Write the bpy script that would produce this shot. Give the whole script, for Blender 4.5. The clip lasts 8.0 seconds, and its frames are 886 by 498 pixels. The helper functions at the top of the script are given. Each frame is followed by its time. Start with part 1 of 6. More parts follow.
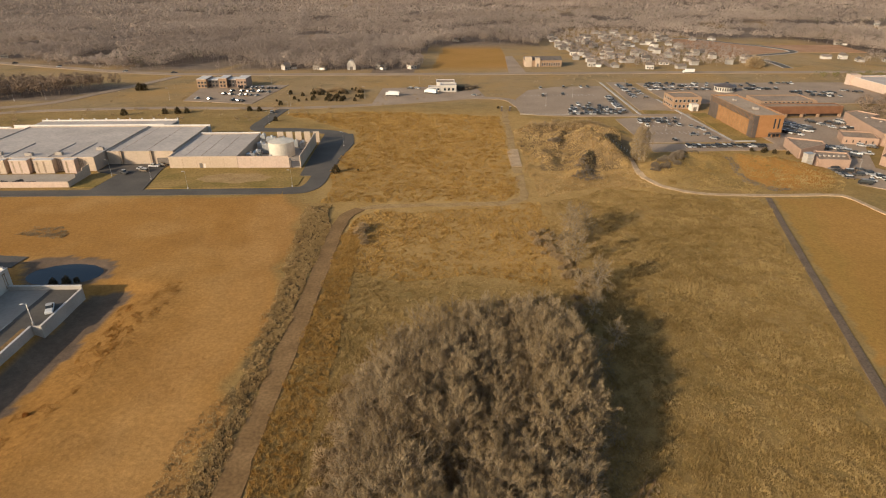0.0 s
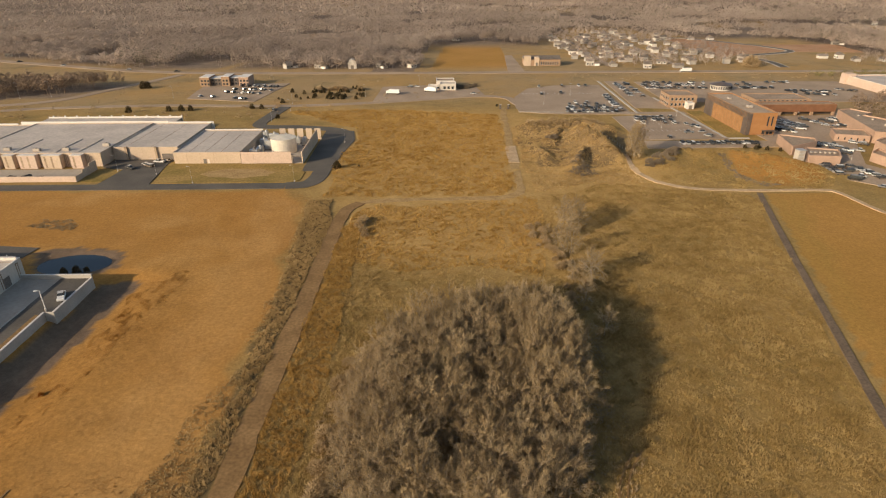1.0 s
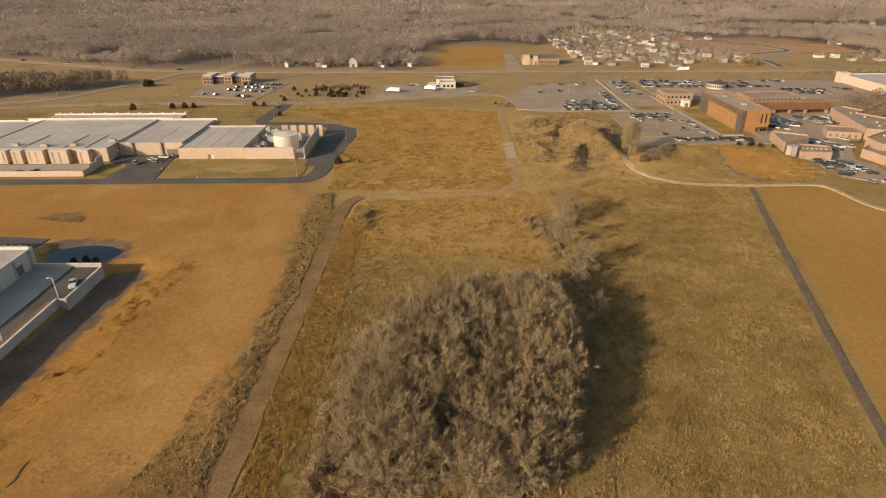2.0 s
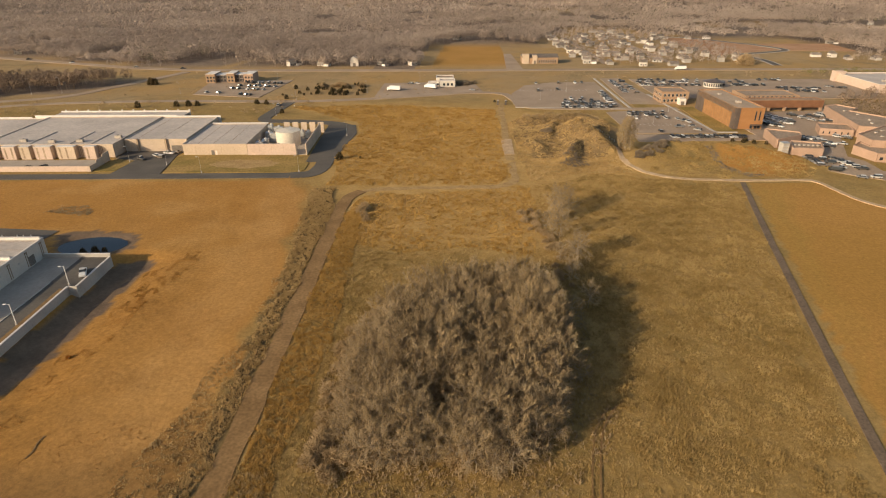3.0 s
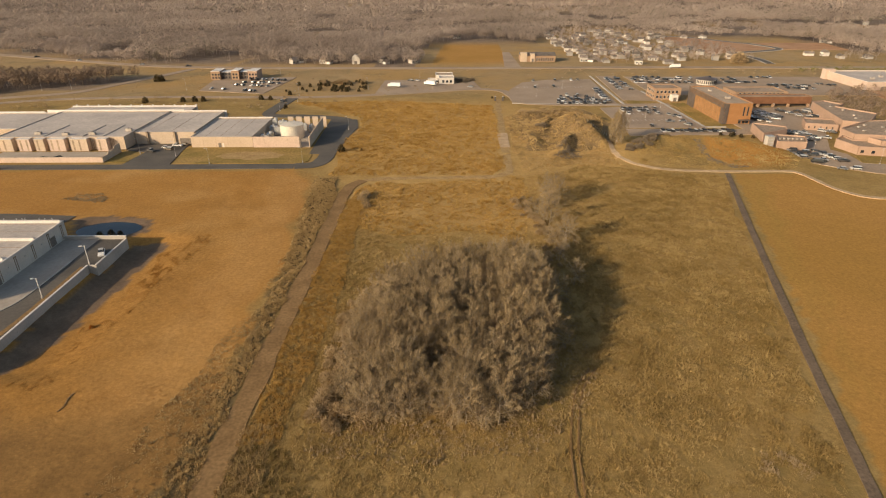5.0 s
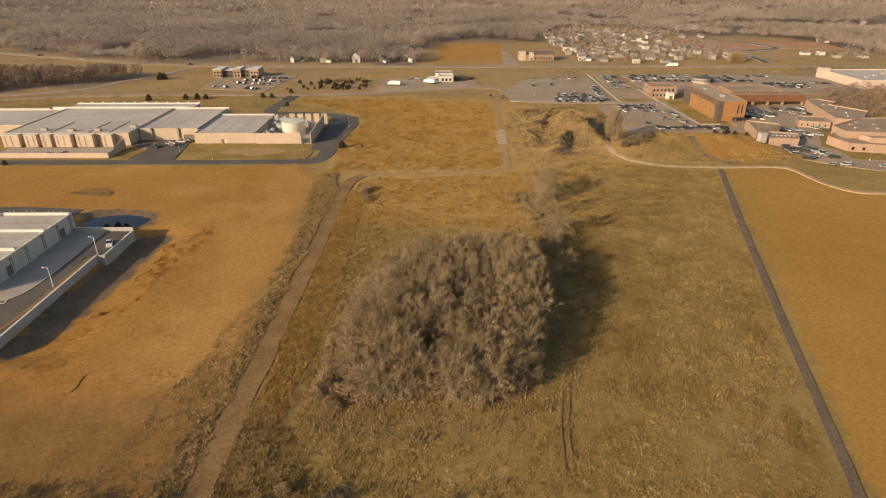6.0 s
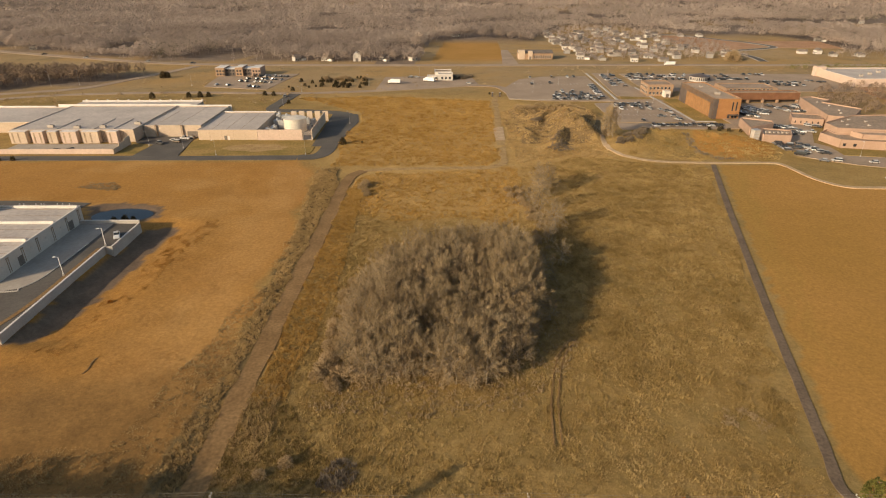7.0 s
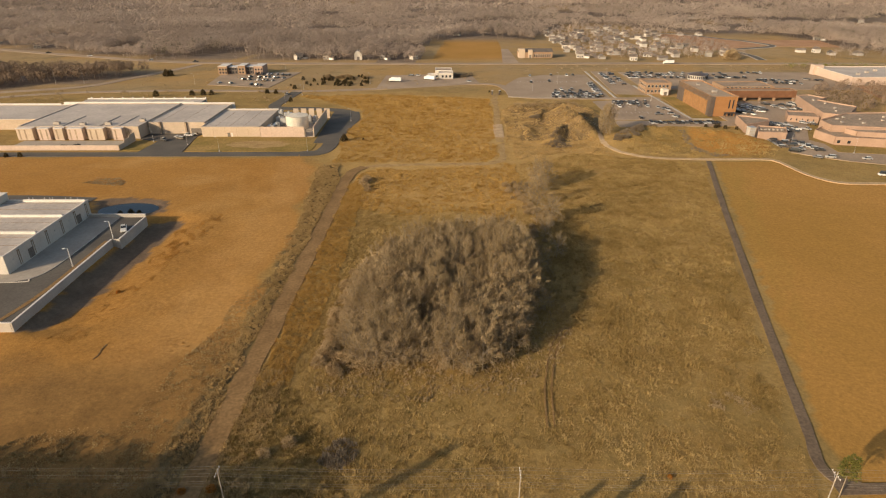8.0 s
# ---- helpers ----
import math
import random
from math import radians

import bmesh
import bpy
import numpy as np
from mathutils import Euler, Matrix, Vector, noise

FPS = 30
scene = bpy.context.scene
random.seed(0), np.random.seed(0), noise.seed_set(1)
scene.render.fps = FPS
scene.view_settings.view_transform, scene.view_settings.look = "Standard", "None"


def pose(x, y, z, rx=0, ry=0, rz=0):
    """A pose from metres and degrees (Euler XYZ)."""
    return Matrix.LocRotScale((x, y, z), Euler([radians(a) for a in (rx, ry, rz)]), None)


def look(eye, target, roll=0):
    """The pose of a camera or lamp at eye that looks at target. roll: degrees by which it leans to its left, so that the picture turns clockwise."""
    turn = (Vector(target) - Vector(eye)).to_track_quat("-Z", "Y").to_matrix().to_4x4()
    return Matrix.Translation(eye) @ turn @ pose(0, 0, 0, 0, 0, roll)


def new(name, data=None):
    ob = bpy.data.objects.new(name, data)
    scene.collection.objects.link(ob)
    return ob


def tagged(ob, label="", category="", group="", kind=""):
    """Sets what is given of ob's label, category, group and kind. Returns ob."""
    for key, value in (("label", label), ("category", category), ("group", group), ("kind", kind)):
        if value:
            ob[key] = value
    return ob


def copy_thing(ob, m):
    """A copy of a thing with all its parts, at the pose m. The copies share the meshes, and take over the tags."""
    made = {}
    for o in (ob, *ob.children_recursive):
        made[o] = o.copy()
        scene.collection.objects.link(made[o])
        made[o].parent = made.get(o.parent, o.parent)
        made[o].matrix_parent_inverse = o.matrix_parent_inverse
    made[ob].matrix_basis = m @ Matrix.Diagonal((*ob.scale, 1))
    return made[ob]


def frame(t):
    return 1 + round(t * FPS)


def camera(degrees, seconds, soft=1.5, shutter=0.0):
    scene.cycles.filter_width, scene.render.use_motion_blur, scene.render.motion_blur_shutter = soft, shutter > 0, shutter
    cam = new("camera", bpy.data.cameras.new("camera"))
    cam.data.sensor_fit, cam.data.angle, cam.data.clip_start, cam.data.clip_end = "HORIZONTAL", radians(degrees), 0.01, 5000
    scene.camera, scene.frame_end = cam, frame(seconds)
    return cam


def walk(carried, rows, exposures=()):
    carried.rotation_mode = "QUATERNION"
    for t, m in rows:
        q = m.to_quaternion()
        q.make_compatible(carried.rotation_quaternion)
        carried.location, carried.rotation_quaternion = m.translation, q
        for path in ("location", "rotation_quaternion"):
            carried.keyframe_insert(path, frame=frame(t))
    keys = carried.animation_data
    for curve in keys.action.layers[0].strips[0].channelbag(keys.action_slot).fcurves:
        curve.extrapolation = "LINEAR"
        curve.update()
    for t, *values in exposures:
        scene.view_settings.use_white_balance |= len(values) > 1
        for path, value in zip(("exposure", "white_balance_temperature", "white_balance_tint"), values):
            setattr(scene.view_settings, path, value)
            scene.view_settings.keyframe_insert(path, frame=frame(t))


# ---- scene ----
cam = camera(73.7, 8.0, soft=1.15)
walk(cam, [
    (0, pose(-6.866, 53.151, 89.938, 0, 0, -0.577) @ pose(0, 0, 0, 64.298, 0, 0) @ pose(0, 0, 0, 0, 0, -0.302)),
    (0.5, pose(-6.435, 49.438, 89.888, 0, 0, -0.528) @ pose(0, 0, 0, 64.320, 0, 0) @ pose(0, 0, 0, 0, 0, -0.299)),
    (1, pose(-6.021, 46.313, 90.011, 0, 0, -0.505) @ pose(0, 0, 0, 64.292, 0, 0) @ pose(0, 0, 0, 0, 0, -0.261)),
    (1.5, pose(-5.790, 42.895, 89.957, 0, 0, -0.499) @ pose(0, 0, 0, 64.285, 0, 0) @ pose(0, 0, 0, 0, 0, -0.224)),
    (3, pose(-4.331, 32.461, 89.728, 0, 0, -0.347) @ pose(0, 0, 0, 64.315, 0, 0) @ pose(0, 0, 0, 0, 0, -0.206)),
    (3.5, pose(-3.859, 28.994, 89.744, 0, 0, -0.299) @ pose(0, 0, 0, 64.300, 0, 0) @ pose(0, 0, 0, 0, 0, -0.202)),
    (4, pose(-3.443, 25.475, 89.729, 0, 0, -0.271) @ pose(0, 0, 0, 64.316, 0, 0) @ pose(0, 0, 0, 0, 0, -0.185)),
    (4.5, pose(-3.145, 22.139, 89.610, 0, 0, -0.262) @ pose(0, 0, 0, 64.338, 0, 0) @ pose(0, 0, 0, 0, 0, -0.172)),
    (6, pose(-1.989, 12.225, 89.771, 0, 0, -0.230) @ pose(0, 0, 0, 64.275, 0, 0) @ pose(0, 0, 0, 0, 0, -0.086)),
    (6.5, pose(-1.477, 8.915, 89.741, 0, 0, -0.201) @ pose(0, 0, 0, 64.278, 0, 0) @ pose(0, 0, 0, 0, 0, -0.086)),
    (7, pose(-0.866, 5.527, 89.826, 0, 0, -0.140) @ pose(0, 0, 0, 64.246, 0, 0) @ pose(0, 0, 0, 0, 0, -0.097)),
    (7.5, pose(-0.498, 2.430, 89.854, 0, 0, -0.080) @ pose(0, 0, 0, 64.222, 0, 0) @ pose(0, 0, 0, 0, 0, -0.102)),
    (8, pose(0.000, 0.000, 90.000, 0, 0, -0.000) @ pose(0, 0, 0, 64.176, 0, 0) @ pose(0, 0, 0, 0, 0, -0.105)),
], exposures=((0, 0.38, 6600, 10), (1.2, 0.42, 6860, 10), (4, 0.44, 7060, 11), (8, 0.45, 7160, 11)))

# ---- daylight: a low late-autumn sun behind the camera's left shoulder ----
SUN_EL, SUN_TO = radians(19.5), Vector((0.78, 0.63, 0))
world = bpy.data.worlds.new("sky")
scene.world = world
world.use_nodes = True
wn = world.node_tree.nodes
sky = wn.new("ShaderNodeTexSky")
sky.sky_type, sky.sun_disc = "NISHITA", False
sky.sun_elevation, sky.sun_rotation = SUN_EL, radians(231)
sky.dust_density = 2.0
wn["Background"].inputs["Strength"].default_value = 0.1
world.node_tree.links.new(sky.outputs[0], wn["Background"].inputs["Color"])
sun = new("sun", bpy.data.lights.new("sun", "SUN"))
sun.data.energy, sun.data.angle, sun.data.color = 3.6, radians(0.6), (1.0, 0.83, 0.62)
sun.matrix_world = look((-0.78 * 100, -0.63 * 100, math.tan(SUN_EL) * 100.3), (0, 0, 0))


# ---- materials ----
def mat(name, a, b, scale=1.0, fine=12.0, rough=0.9, metal=0.0, bump=0.0, rand=0.0, stain=0.25, c=None):
    """Two colours mixed by coarse and fine noise in world metres; rand varies it from object to object."""
    m = bpy.data.materials.new(name)
    m.use_nodes = True
    n, l = m.node_tree.nodes, m.node_tree.links
    bsdf = n["Principled BSDF"]
    geo = n.new("ShaderNodeNewGeometry")
    n1 = n.new("ShaderNodeTexNoise")
    n1.inputs["Scale"].default_value, n1.inputs["Detail"].default_value = scale, 4
    n2 = n.new("ShaderNodeTexNoise")
    n2.inputs["Scale"].default_value, n2.inputs["Detail"].default_value = fine, 3
    for q in (n1, n2):
        l.new(geo.outputs["Position"], q.inputs["Vector"])
    ramp = n.new("ShaderNodeMapRange")
    ramp.inputs["From Min"].default_value, ramp.inputs["From Max"].default_value = 0.35, 0.65
    l.new(n1.outputs["Fac"], ramp.inputs["Value"])
    mix = n.new("ShaderNodeMix")
    mix.data_type = "RGBA"
    mix.inputs[6].default_value, mix.inputs[7].default_value = (*a, 1), (*b, 1)
    l.new(ramp.outputs[0], mix.inputs[0])
    hsv = n.new("ShaderNodeHueSaturation")
    l.new(mix.outputs[2], hsv.inputs["Color"])
    val = n.new("ShaderNodeMapRange")
    val.inputs["From Min"].default_value, val.inputs["From Max"].default_value = 0.3, 0.7
    val.inputs["To Min"].default_value, val.inputs["To Max"].default_value = 1 - stain, 1 + stain
    l.new(n2.outputs["Fac"], val.inputs["Value"])
    out = val.outputs[0]
    if rand:
        info = n.new("ShaderNodeObjectInfo")
        mr = n.new("ShaderNodeMapRange")
        mr.inputs["To Min"].default_value, mr.inputs["To Max"].default_value = 1 - rand, 1 + rand
        l.new(info.outputs["Random"], mr.inputs["Value"])
        mul = n.new("ShaderNodeMath")
        mul.operation = "MULTIPLY"
        l.new(out, mul.inputs[0])
        l.new(mr.outputs[0], mul.inputs[1])
        out = mul.outputs[0]
    l.new(out, hsv.inputs["Value"])
    l.new(hsv.outputs[0], bsdf.inputs["Base Color"])
    bsdf.inputs["Roughness"].default_value, bsdf.inputs["Metallic"].default_value = rough, metal
    bsdf.inputs["Specular IOR Level"].default_value = 0.25 if rough > 0.6 else 0.5
    if bump:
        bp = n.new("ShaderNodeBump")
        bp.inputs["Strength"].default_value, bp.inputs["Distance"].default_value = min(1.0, bump * 2), bump
        l.new(n2.outputs["Fac"], bp.inputs["Height"])
        l.new(bp.outputs[0], bsdf.inputs["Normal"])
    return m


def island_mat(name, a, b, c, rough=0.95, scale=0.02, per="", thin=0.15):
    """For woods and grass: each loose piece takes its own shade between three colours, drifting slowly over the land."""
    m = bpy.data.materials.new(name)
    m.use_nodes = True
    n, l = m.node_tree.nodes, m.node_tree.links
    bsdf, geo = n["Principled BSDF"], n.new("ShaderNodeNewGeometry")
    ns = n.new("ShaderNodeTexNoise")
    ns.inputs["Scale"].default_value, ns.inputs["Detail"].default_value, ns.inputs["Roughness"].default_value = scale, 4, 0.65
    l.new(geo.outputs["Position"], ns.inputs["Vector"])
    add = n.new("ShaderNodeMath")
    add.operation = "MULTIPLY_ADD"
    add.inputs[1].default_value, add.inputs[2].default_value = 0.45, 0.0
    l.new(geo.outputs["Random Per Island"], add.inputs[0])
    mr = n.new("ShaderNodeMapRange")
    mr.inputs["From Min"].default_value, mr.inputs["From Max"].default_value = 0.3, 0.7
    mr.inputs["To Max"].default_value = 0.55
    l.new(ns.outputs["Fac"], mr.inputs["Value"])
    l.new(mr.outputs[0], add.inputs[2])
    if per:
        own = n.new("ShaderNodeObjectInfo") if per == "object" else n.new("ShaderNodeAttribute")
        if per != "object":
            own.attribute_name = "tone"
        ad2 = n.new("ShaderNodeMath")
        ad2.operation = "MULTIPLY_ADD"
        ad2.inputs[1].default_value = 0.48
        mr.inputs["To Max"].default_value, add.inputs[1].default_value = 0.42, 0.12
        l.new(own.outputs["Random" if per == "object" else "Fac"], ad2.inputs[0])
        l.new(mr.outputs[0], ad2.inputs[2])
        l.new(ad2.outputs[0], add.inputs[2])
    ramp = n.new("ShaderNodeValToRGB")
    ramp.color_ramp.elements[0].color, ramp.color_ramp.elements[1].color = (*a, 1), (*c, 1)
    e = ramp.color_ramp.elements.new(0.5)
    e.color = (*b, 1)
    l.new(add.outputs[0], ramp.inputs[0])
    l.new(ramp.outputs[0], bsdf.inputs["Base Color"])
    bsdf.inputs["Roughness"].default_value = rough
    bsdf.inputs["Specular IOR Level"].default_value = 0.1
    tl, mx = n.new("ShaderNodeBsdfTranslucent"), n.new("ShaderNodeMixShader")
    mx.inputs[0].default_value = thin
    l.new(ramp.outputs[0], tl.inputs["Color"])
    l.new(bsdf.outputs[0], mx.inputs[1])
    l.new(tl.outputs[0], mx.inputs[2])
    l.new(mx.outputs[0], n["Material Output"].inputs["Surface"])
    return m


def glass_mat(name, tint):
    m = bpy.data.materials.new(name)
    m.use_nodes = True
    b = m.node_tree.nodes["Principled BSDF"]
    b.inputs["Base Color"].default_value, b.inputs["Roughness"].default_value = (*tint, 1), 0.12
    b.inputs["Specular IOR Level"].default_value = 0.45
    return m


def paint_mat():
    """Car paint: each car takes one of a few common colours."""
    m = bpy.data.materials.new("car_paint")
    m.use_nodes = True
    n, l = m.node_tree.nodes, m.node_tree.links
    info, ramp = n.new("ShaderNodeObjectInfo"), n.new("ShaderNodeValToRGB")
    ramp.color_ramp.interpolation = "CONSTANT"
    shades = ((0.02, 0.019, 0.018), (0.07, 0.068, 0.065), (0.45, 0.44, 0.42), (0.72, 0.71, 0.68), (0.05, 0.046, 0.042), (0.36, 0.345, 0.32), (0.19, 0.185, 0.178), (0.62, 0.6, 0.57), (0.16, 0.12, 0.085))
    el = ramp.color_ramp.elements
    el[0].color, el[1].color = (*shades[0], 1), (*shades[1], 1)
    el[1].position = 0.14
    for k, c in enumerate(shades[2:]):
        el.new(0.26 + 0.105 * k).color = (*c, 1)
    l.new(info.outputs["Random"], ramp.inputs[0])
    b = n["Principled BSDF"]
    l.new(ramp.outputs[0], b.inputs["Base Color"])
    b.inputs["Roughness"].default_value, b.inputs["Coat Weight"].default_value = 0.5, 0.1
    return m


M = {
    "asphalt": mat("asphalt", (0.10, 0.088, 0.074), (0.135, 0.118, 0.098), 0.08, 1.5, 0.85, stain=0.12),
    "asphalt_old": mat("asphalt_old", (0.31, 0.23, 0.16), (0.385, 0.29, 0.205), 0.05, 0.8, 0.9, stain=0.14),
    "concrete": mat("concrete", (0.42, 0.38, 0.33), (0.50, 0.455, 0.395), 0.2, 2.0, 0.85, stain=0.07),
    "concrete_yard": mat("concrete_yard", (0.35, 0.305, 0.25), (0.40, 0.35, 0.29), 0.15, 1.0, 0.85, stain=0.08),
    "dirt": mat("dirt", (0.21, 0.123, 0.05), (0.28, 0.168, 0.072), 0.12, 1.3, 0.95, bump=0.05),
    "red_soil": mat("red_soil", (0.36, 0.2, 0.105), (0.44, 0.255, 0.145), 0.05, 0.6, 0.95),
    "gravel": mat("gravel", (0.43, 0.3, 0.175), (0.52, 0.375, 0.23), 0.3, 3.0, 0.95, bump=0.03),
    "trail": mat("trail", (0.14, 0.1, 0.066), (0.185, 0.132, 0.088), 0.2, 1.5, 0.9),
    "lawn": mat("lawn", (0.22, 0.155, 0.04), (0.35, 0.225, 0.075), 0.06, 0.9, 0.95, bump=0.05),
    "precast": mat("precast", (0.49, 0.385, 0.285), (0.545, 0.43, 0.325), 0.15, 1.2, 0.8, stain=0.08),
    "precast_pink": mat("precast_pink", (0.53, 0.405, 0.325), (0.57, 0.44, 0.355), 0.15, 1.2, 0.8, stain=0.08),
    "white_wall": mat("white_wall", (0.52, 0.475, 0.42), (0.58, 0.535, 0.475), 0.2, 1.5, 0.7, stain=0.06),
    "roof_grey": mat("roof_grey", (0.44, 0.385, 0.335), (0.53, 0.465, 0.405), 0.06, 0.7, 0.8, stain=0.12),
    "roof_dark": mat("roof_dark", (0.29, 0.215, 0.15), (0.36, 0.272, 0.195), 0.08, 0.8, 0.85),
    "roof_tan": mat("roof_tan", (0.36, 0.275, 0.195), (0.44, 0.34, 0.245), 0.08, 0.8, 0.85, stain=0.12),
    "parapet": mat("parapet", (0.63, 0.585, 0.53), (0.69, 0.645, 0.59), 0.3, 2.0, 0.6, stain=0.06),
    "brick_orange": mat("brick_orange", (0.31, 0.15, 0.06), (0.36, 0.18, 0.075), 0.3, 3.0, 0.85, stain=0.1),
    "brick_tan": mat("brick_tan", (0.31, 0.205, 0.13), (0.36, 0.24, 0.155), 0.3, 3.0, 0.85, stain=0.1),
    "clinic_wall": mat("clinic_wall", (0.37, 0.25, 0.18), (0.42, 0.285, 0.21), 0.2, 2.0, 0.85, stain=0.08),
    "brick_brown": mat("brick_brown", (0.21, 0.12, 0.06), (0.26, 0.15, 0.08), 0.3, 3.0, 0.85, stain=0.1),
    "brick_panel": mat("brick_panel", (0.27, 0.15, 0.068), (0.33, 0.185, 0.085), 0.3, 2.0, 0.85, stain=0.15),
    "brick_rust": mat("brick_rust", (0.175, 0.083, 0.044), (0.215, 0.103, 0.055), 0.3, 3.0, 0.85, stain=0.1),
    "dark_clad": mat("dark_clad", (0.09, 0.07, 0.06), (0.12, 0.095, 0.08), 0.3, 3.0, 0.5, stain=0.1),
    "water": glass_mat("water", (0.012, 0.02, 0.028)),
    "glass": glass_mat("glass", (0.03, 0.035, 0.04)),
    "metal_grey": mat("metal_grey", (0.45, 0.44, 0.42), (0.55, 0.54, 0.52), 0.8, 4.0, 0.45, metal=0.5, stain=0.1),
    "unit_grey": mat("unit_grey", (0.36, 0.31, 0.26), (0.44, 0.385, 0.325), 0.8, 4.0, 0.6, stain=0.1),
    "white_paint": mat("white_paint", (0.74, 0.72, 0.68), (0.80, 0.78, 0.74), 0.5, 3.0, 0.5, stain=0.06),
    "track": mat("track", (0.32, 0.205, 0.085), (0.42, 0.28, 0.125), 0.25, 1.4, 0.95, bump=0.06),
    "tank_paint": mat("tank_paint", (0.62, 0.56, 0.46), (0.70, 0.63, 0.52), 0.3, 1.0, 0.6, stain=0.08),
    "door_dark": mat("door_dark", (0.14, 0.12, 0.10), (0.18, 0.15, 0.13), 1.0, 4.0, 0.6),
    "rubber": mat("rubber", (0.02, 0.02, 0.02), (0.03, 0.03, 0.03), 2.0, 9.0, 0.8),
    "bark": mat("bark", (0.23, 0.18, 0.125), (0.37, 0.30, 0.215), 0.7, 5.0, 0.95),
    "twigs": island_mat("twigs", (0.19, 0.135, 0.07), (0.355, 0.26, 0.14), (0.58, 0.45, 0.275), scale=0.06, per="object"),
    # far woods: distance haze is mixed into these twig colours as grey
    "hazed_twigs": island_mat("hazed_twigs", (0.25, 0.202, 0.17), (0.385, 0.312, 0.258), (0.53, 0.435, 0.36), scale=0.006, per="tone", thin=0.35),
    "brown_twigs": island_mat("brown_twigs", (0.135, 0.095, 0.065), (0.22, 0.158, 0.11), (0.34, 0.25, 0.178), scale=0.02, per="tone", thin=0.2),
    "needles": island_mat("needles", (0.09, 0.09, 0.025), (0.16, 0.15, 0.04), (0.26, 0.23, 0.065), scale=0.3),
    "dry_grass": island_mat("dry_grass", (0.21, 0.14, 0.048), (0.37, 0.25, 0.095), (0.57, 0.41, 0.185), scale=0.035, per="tone"),
    "weeds": island_mat("weeds", (0.28, 0.19, 0.085), (0.44, 0.305, 0.14), (0.62, 0.44, 0.21), scale=0.05, per="tone"),
    "gold_grass": island_mat("gold_grass", (0.30, 0.17, 0.045), (0.46, 0.28, 0.085), (0.60, 0.40, 0.15), scale=0.05, per="tone"),
    "olive_grass": island_mat("olive_grass", (0.19, 0.135, 0.045), (0.31, 0.22, 0.075), (0.44, 0.325, 0.13), scale=0.05, per="tone"),
    "rust_grass": island_mat("rust_grass", (0.27, 0.13, 0.03), (0.40, 0.21, 0.055), (0.52, 0.30, 0.10), scale=0.05, per="tone"),
    "umber_grass": island_mat("umber_grass", (0.13, 0.088, 0.03), (0.21, 0.145, 0.052), (0.31, 0.22, 0.085), scale=0.05, per="tone"),
    "stubble": island_mat("stubble", (0.30, 0.155, 0.045), (0.40, 0.22, 0.07), (0.48, 0.28, 0.10), scale=0.03, per="tone"),
    "brush": island_mat("brush", (0.26, 0.185, 0.10), (0.38, 0.275, 0.155), (0.50, 0.37, 0.22), scale=0.08),
    "dark_brush": island_mat("dark_brush", (0.17, 0.13, 0.09), (0.24, 0.19, 0.135), (0.32, 0.25, 0.18), scale=0.08),
    "juniper": island_mat("juniper", (0.05, 0.045, 0.025), (0.09, 0.07, 0.035), (0.14, 0.09, 0.045), scale=0.1),
    "rust_leaf": island_mat("rust_leaf", (0.28, 0.10, 0.02), (0.36, 0.15, 0.03), (0.44, 0.2, 0.05), scale=0.1),
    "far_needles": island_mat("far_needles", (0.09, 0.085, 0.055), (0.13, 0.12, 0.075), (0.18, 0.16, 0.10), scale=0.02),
    "pole_wood": mat("pole_wood", (0.34, 0.29, 0.24), (0.44, 0.38, 0.31), 1.0, 6.0, 0.9),
    "wire": mat("wire", (0.20, 0.18, 0.15), (0.25, 0.22, 0.19), 1.0, 6.0, 0.6),
    "paint": paint_mat(),
    "shingle": mat("shingle", (0.15, 0.125, 0.105), (0.24, 0.2, 0.17), 0.5, 3.0, 0.9, rand=0.3),
    "siding": mat("siding", (0.43, 0.4, 0.36), (0.52, 0.485, 0.435), 0.5, 3.0, 0.8, rand=0.35, stain=0.08),
}


# ---- mesh helpers ----
def vn(x, y, size, seed=0):
    """Smooth value noise 0..1 over the plan, numpy arrays in metres."""
    x, y = np.asarray(x, float) / size + 1000 + seed * 17.3, np.asarray(y, float) / size + 1000 + seed * 9.1
    xi, yi = np.floor(x), np.floor(y)
    fx, fy = x - xi, y - yi
    fx, fy = fx * fx * (3 - 2 * fx), fy * fy * (3 - 2 * fy)

    def h(a, b):
        v = np.sin(a * 127.1 + b * 311.7 + seed * 74.7) * 43758.5453
        return v - np.floor(v)

    return (h(xi, yi) * (1 - fx) + h(xi + 1, yi) * fx) * (1 - fy) + (h(xi, yi + 1) * (1 - fx) + h(xi + 1, yi + 1) * fx) * fy


def inside(poly, x, y):
    x, y = np.asarray(x, float), np.asarray(y, float)
    hit = np.zeros(x.shape, bool)
    for (x0, y0), (x1, y1) in zip(poly, poly[1:] + poly[:1]):
        cut = (y0 > y) != (y1 > y)
        hit ^= cut & (x < (x1 - x0) * (y - y0) / ((y1 - y0) or 1e-9) + x0)
    return hit


def jitter(x, y, amount, size, seed):
    return x + amount * (vn(x, y, size, seed) - 0.5) * 2, y + amount * (vn(x, y, size, seed + 5) - 0.5) * 2


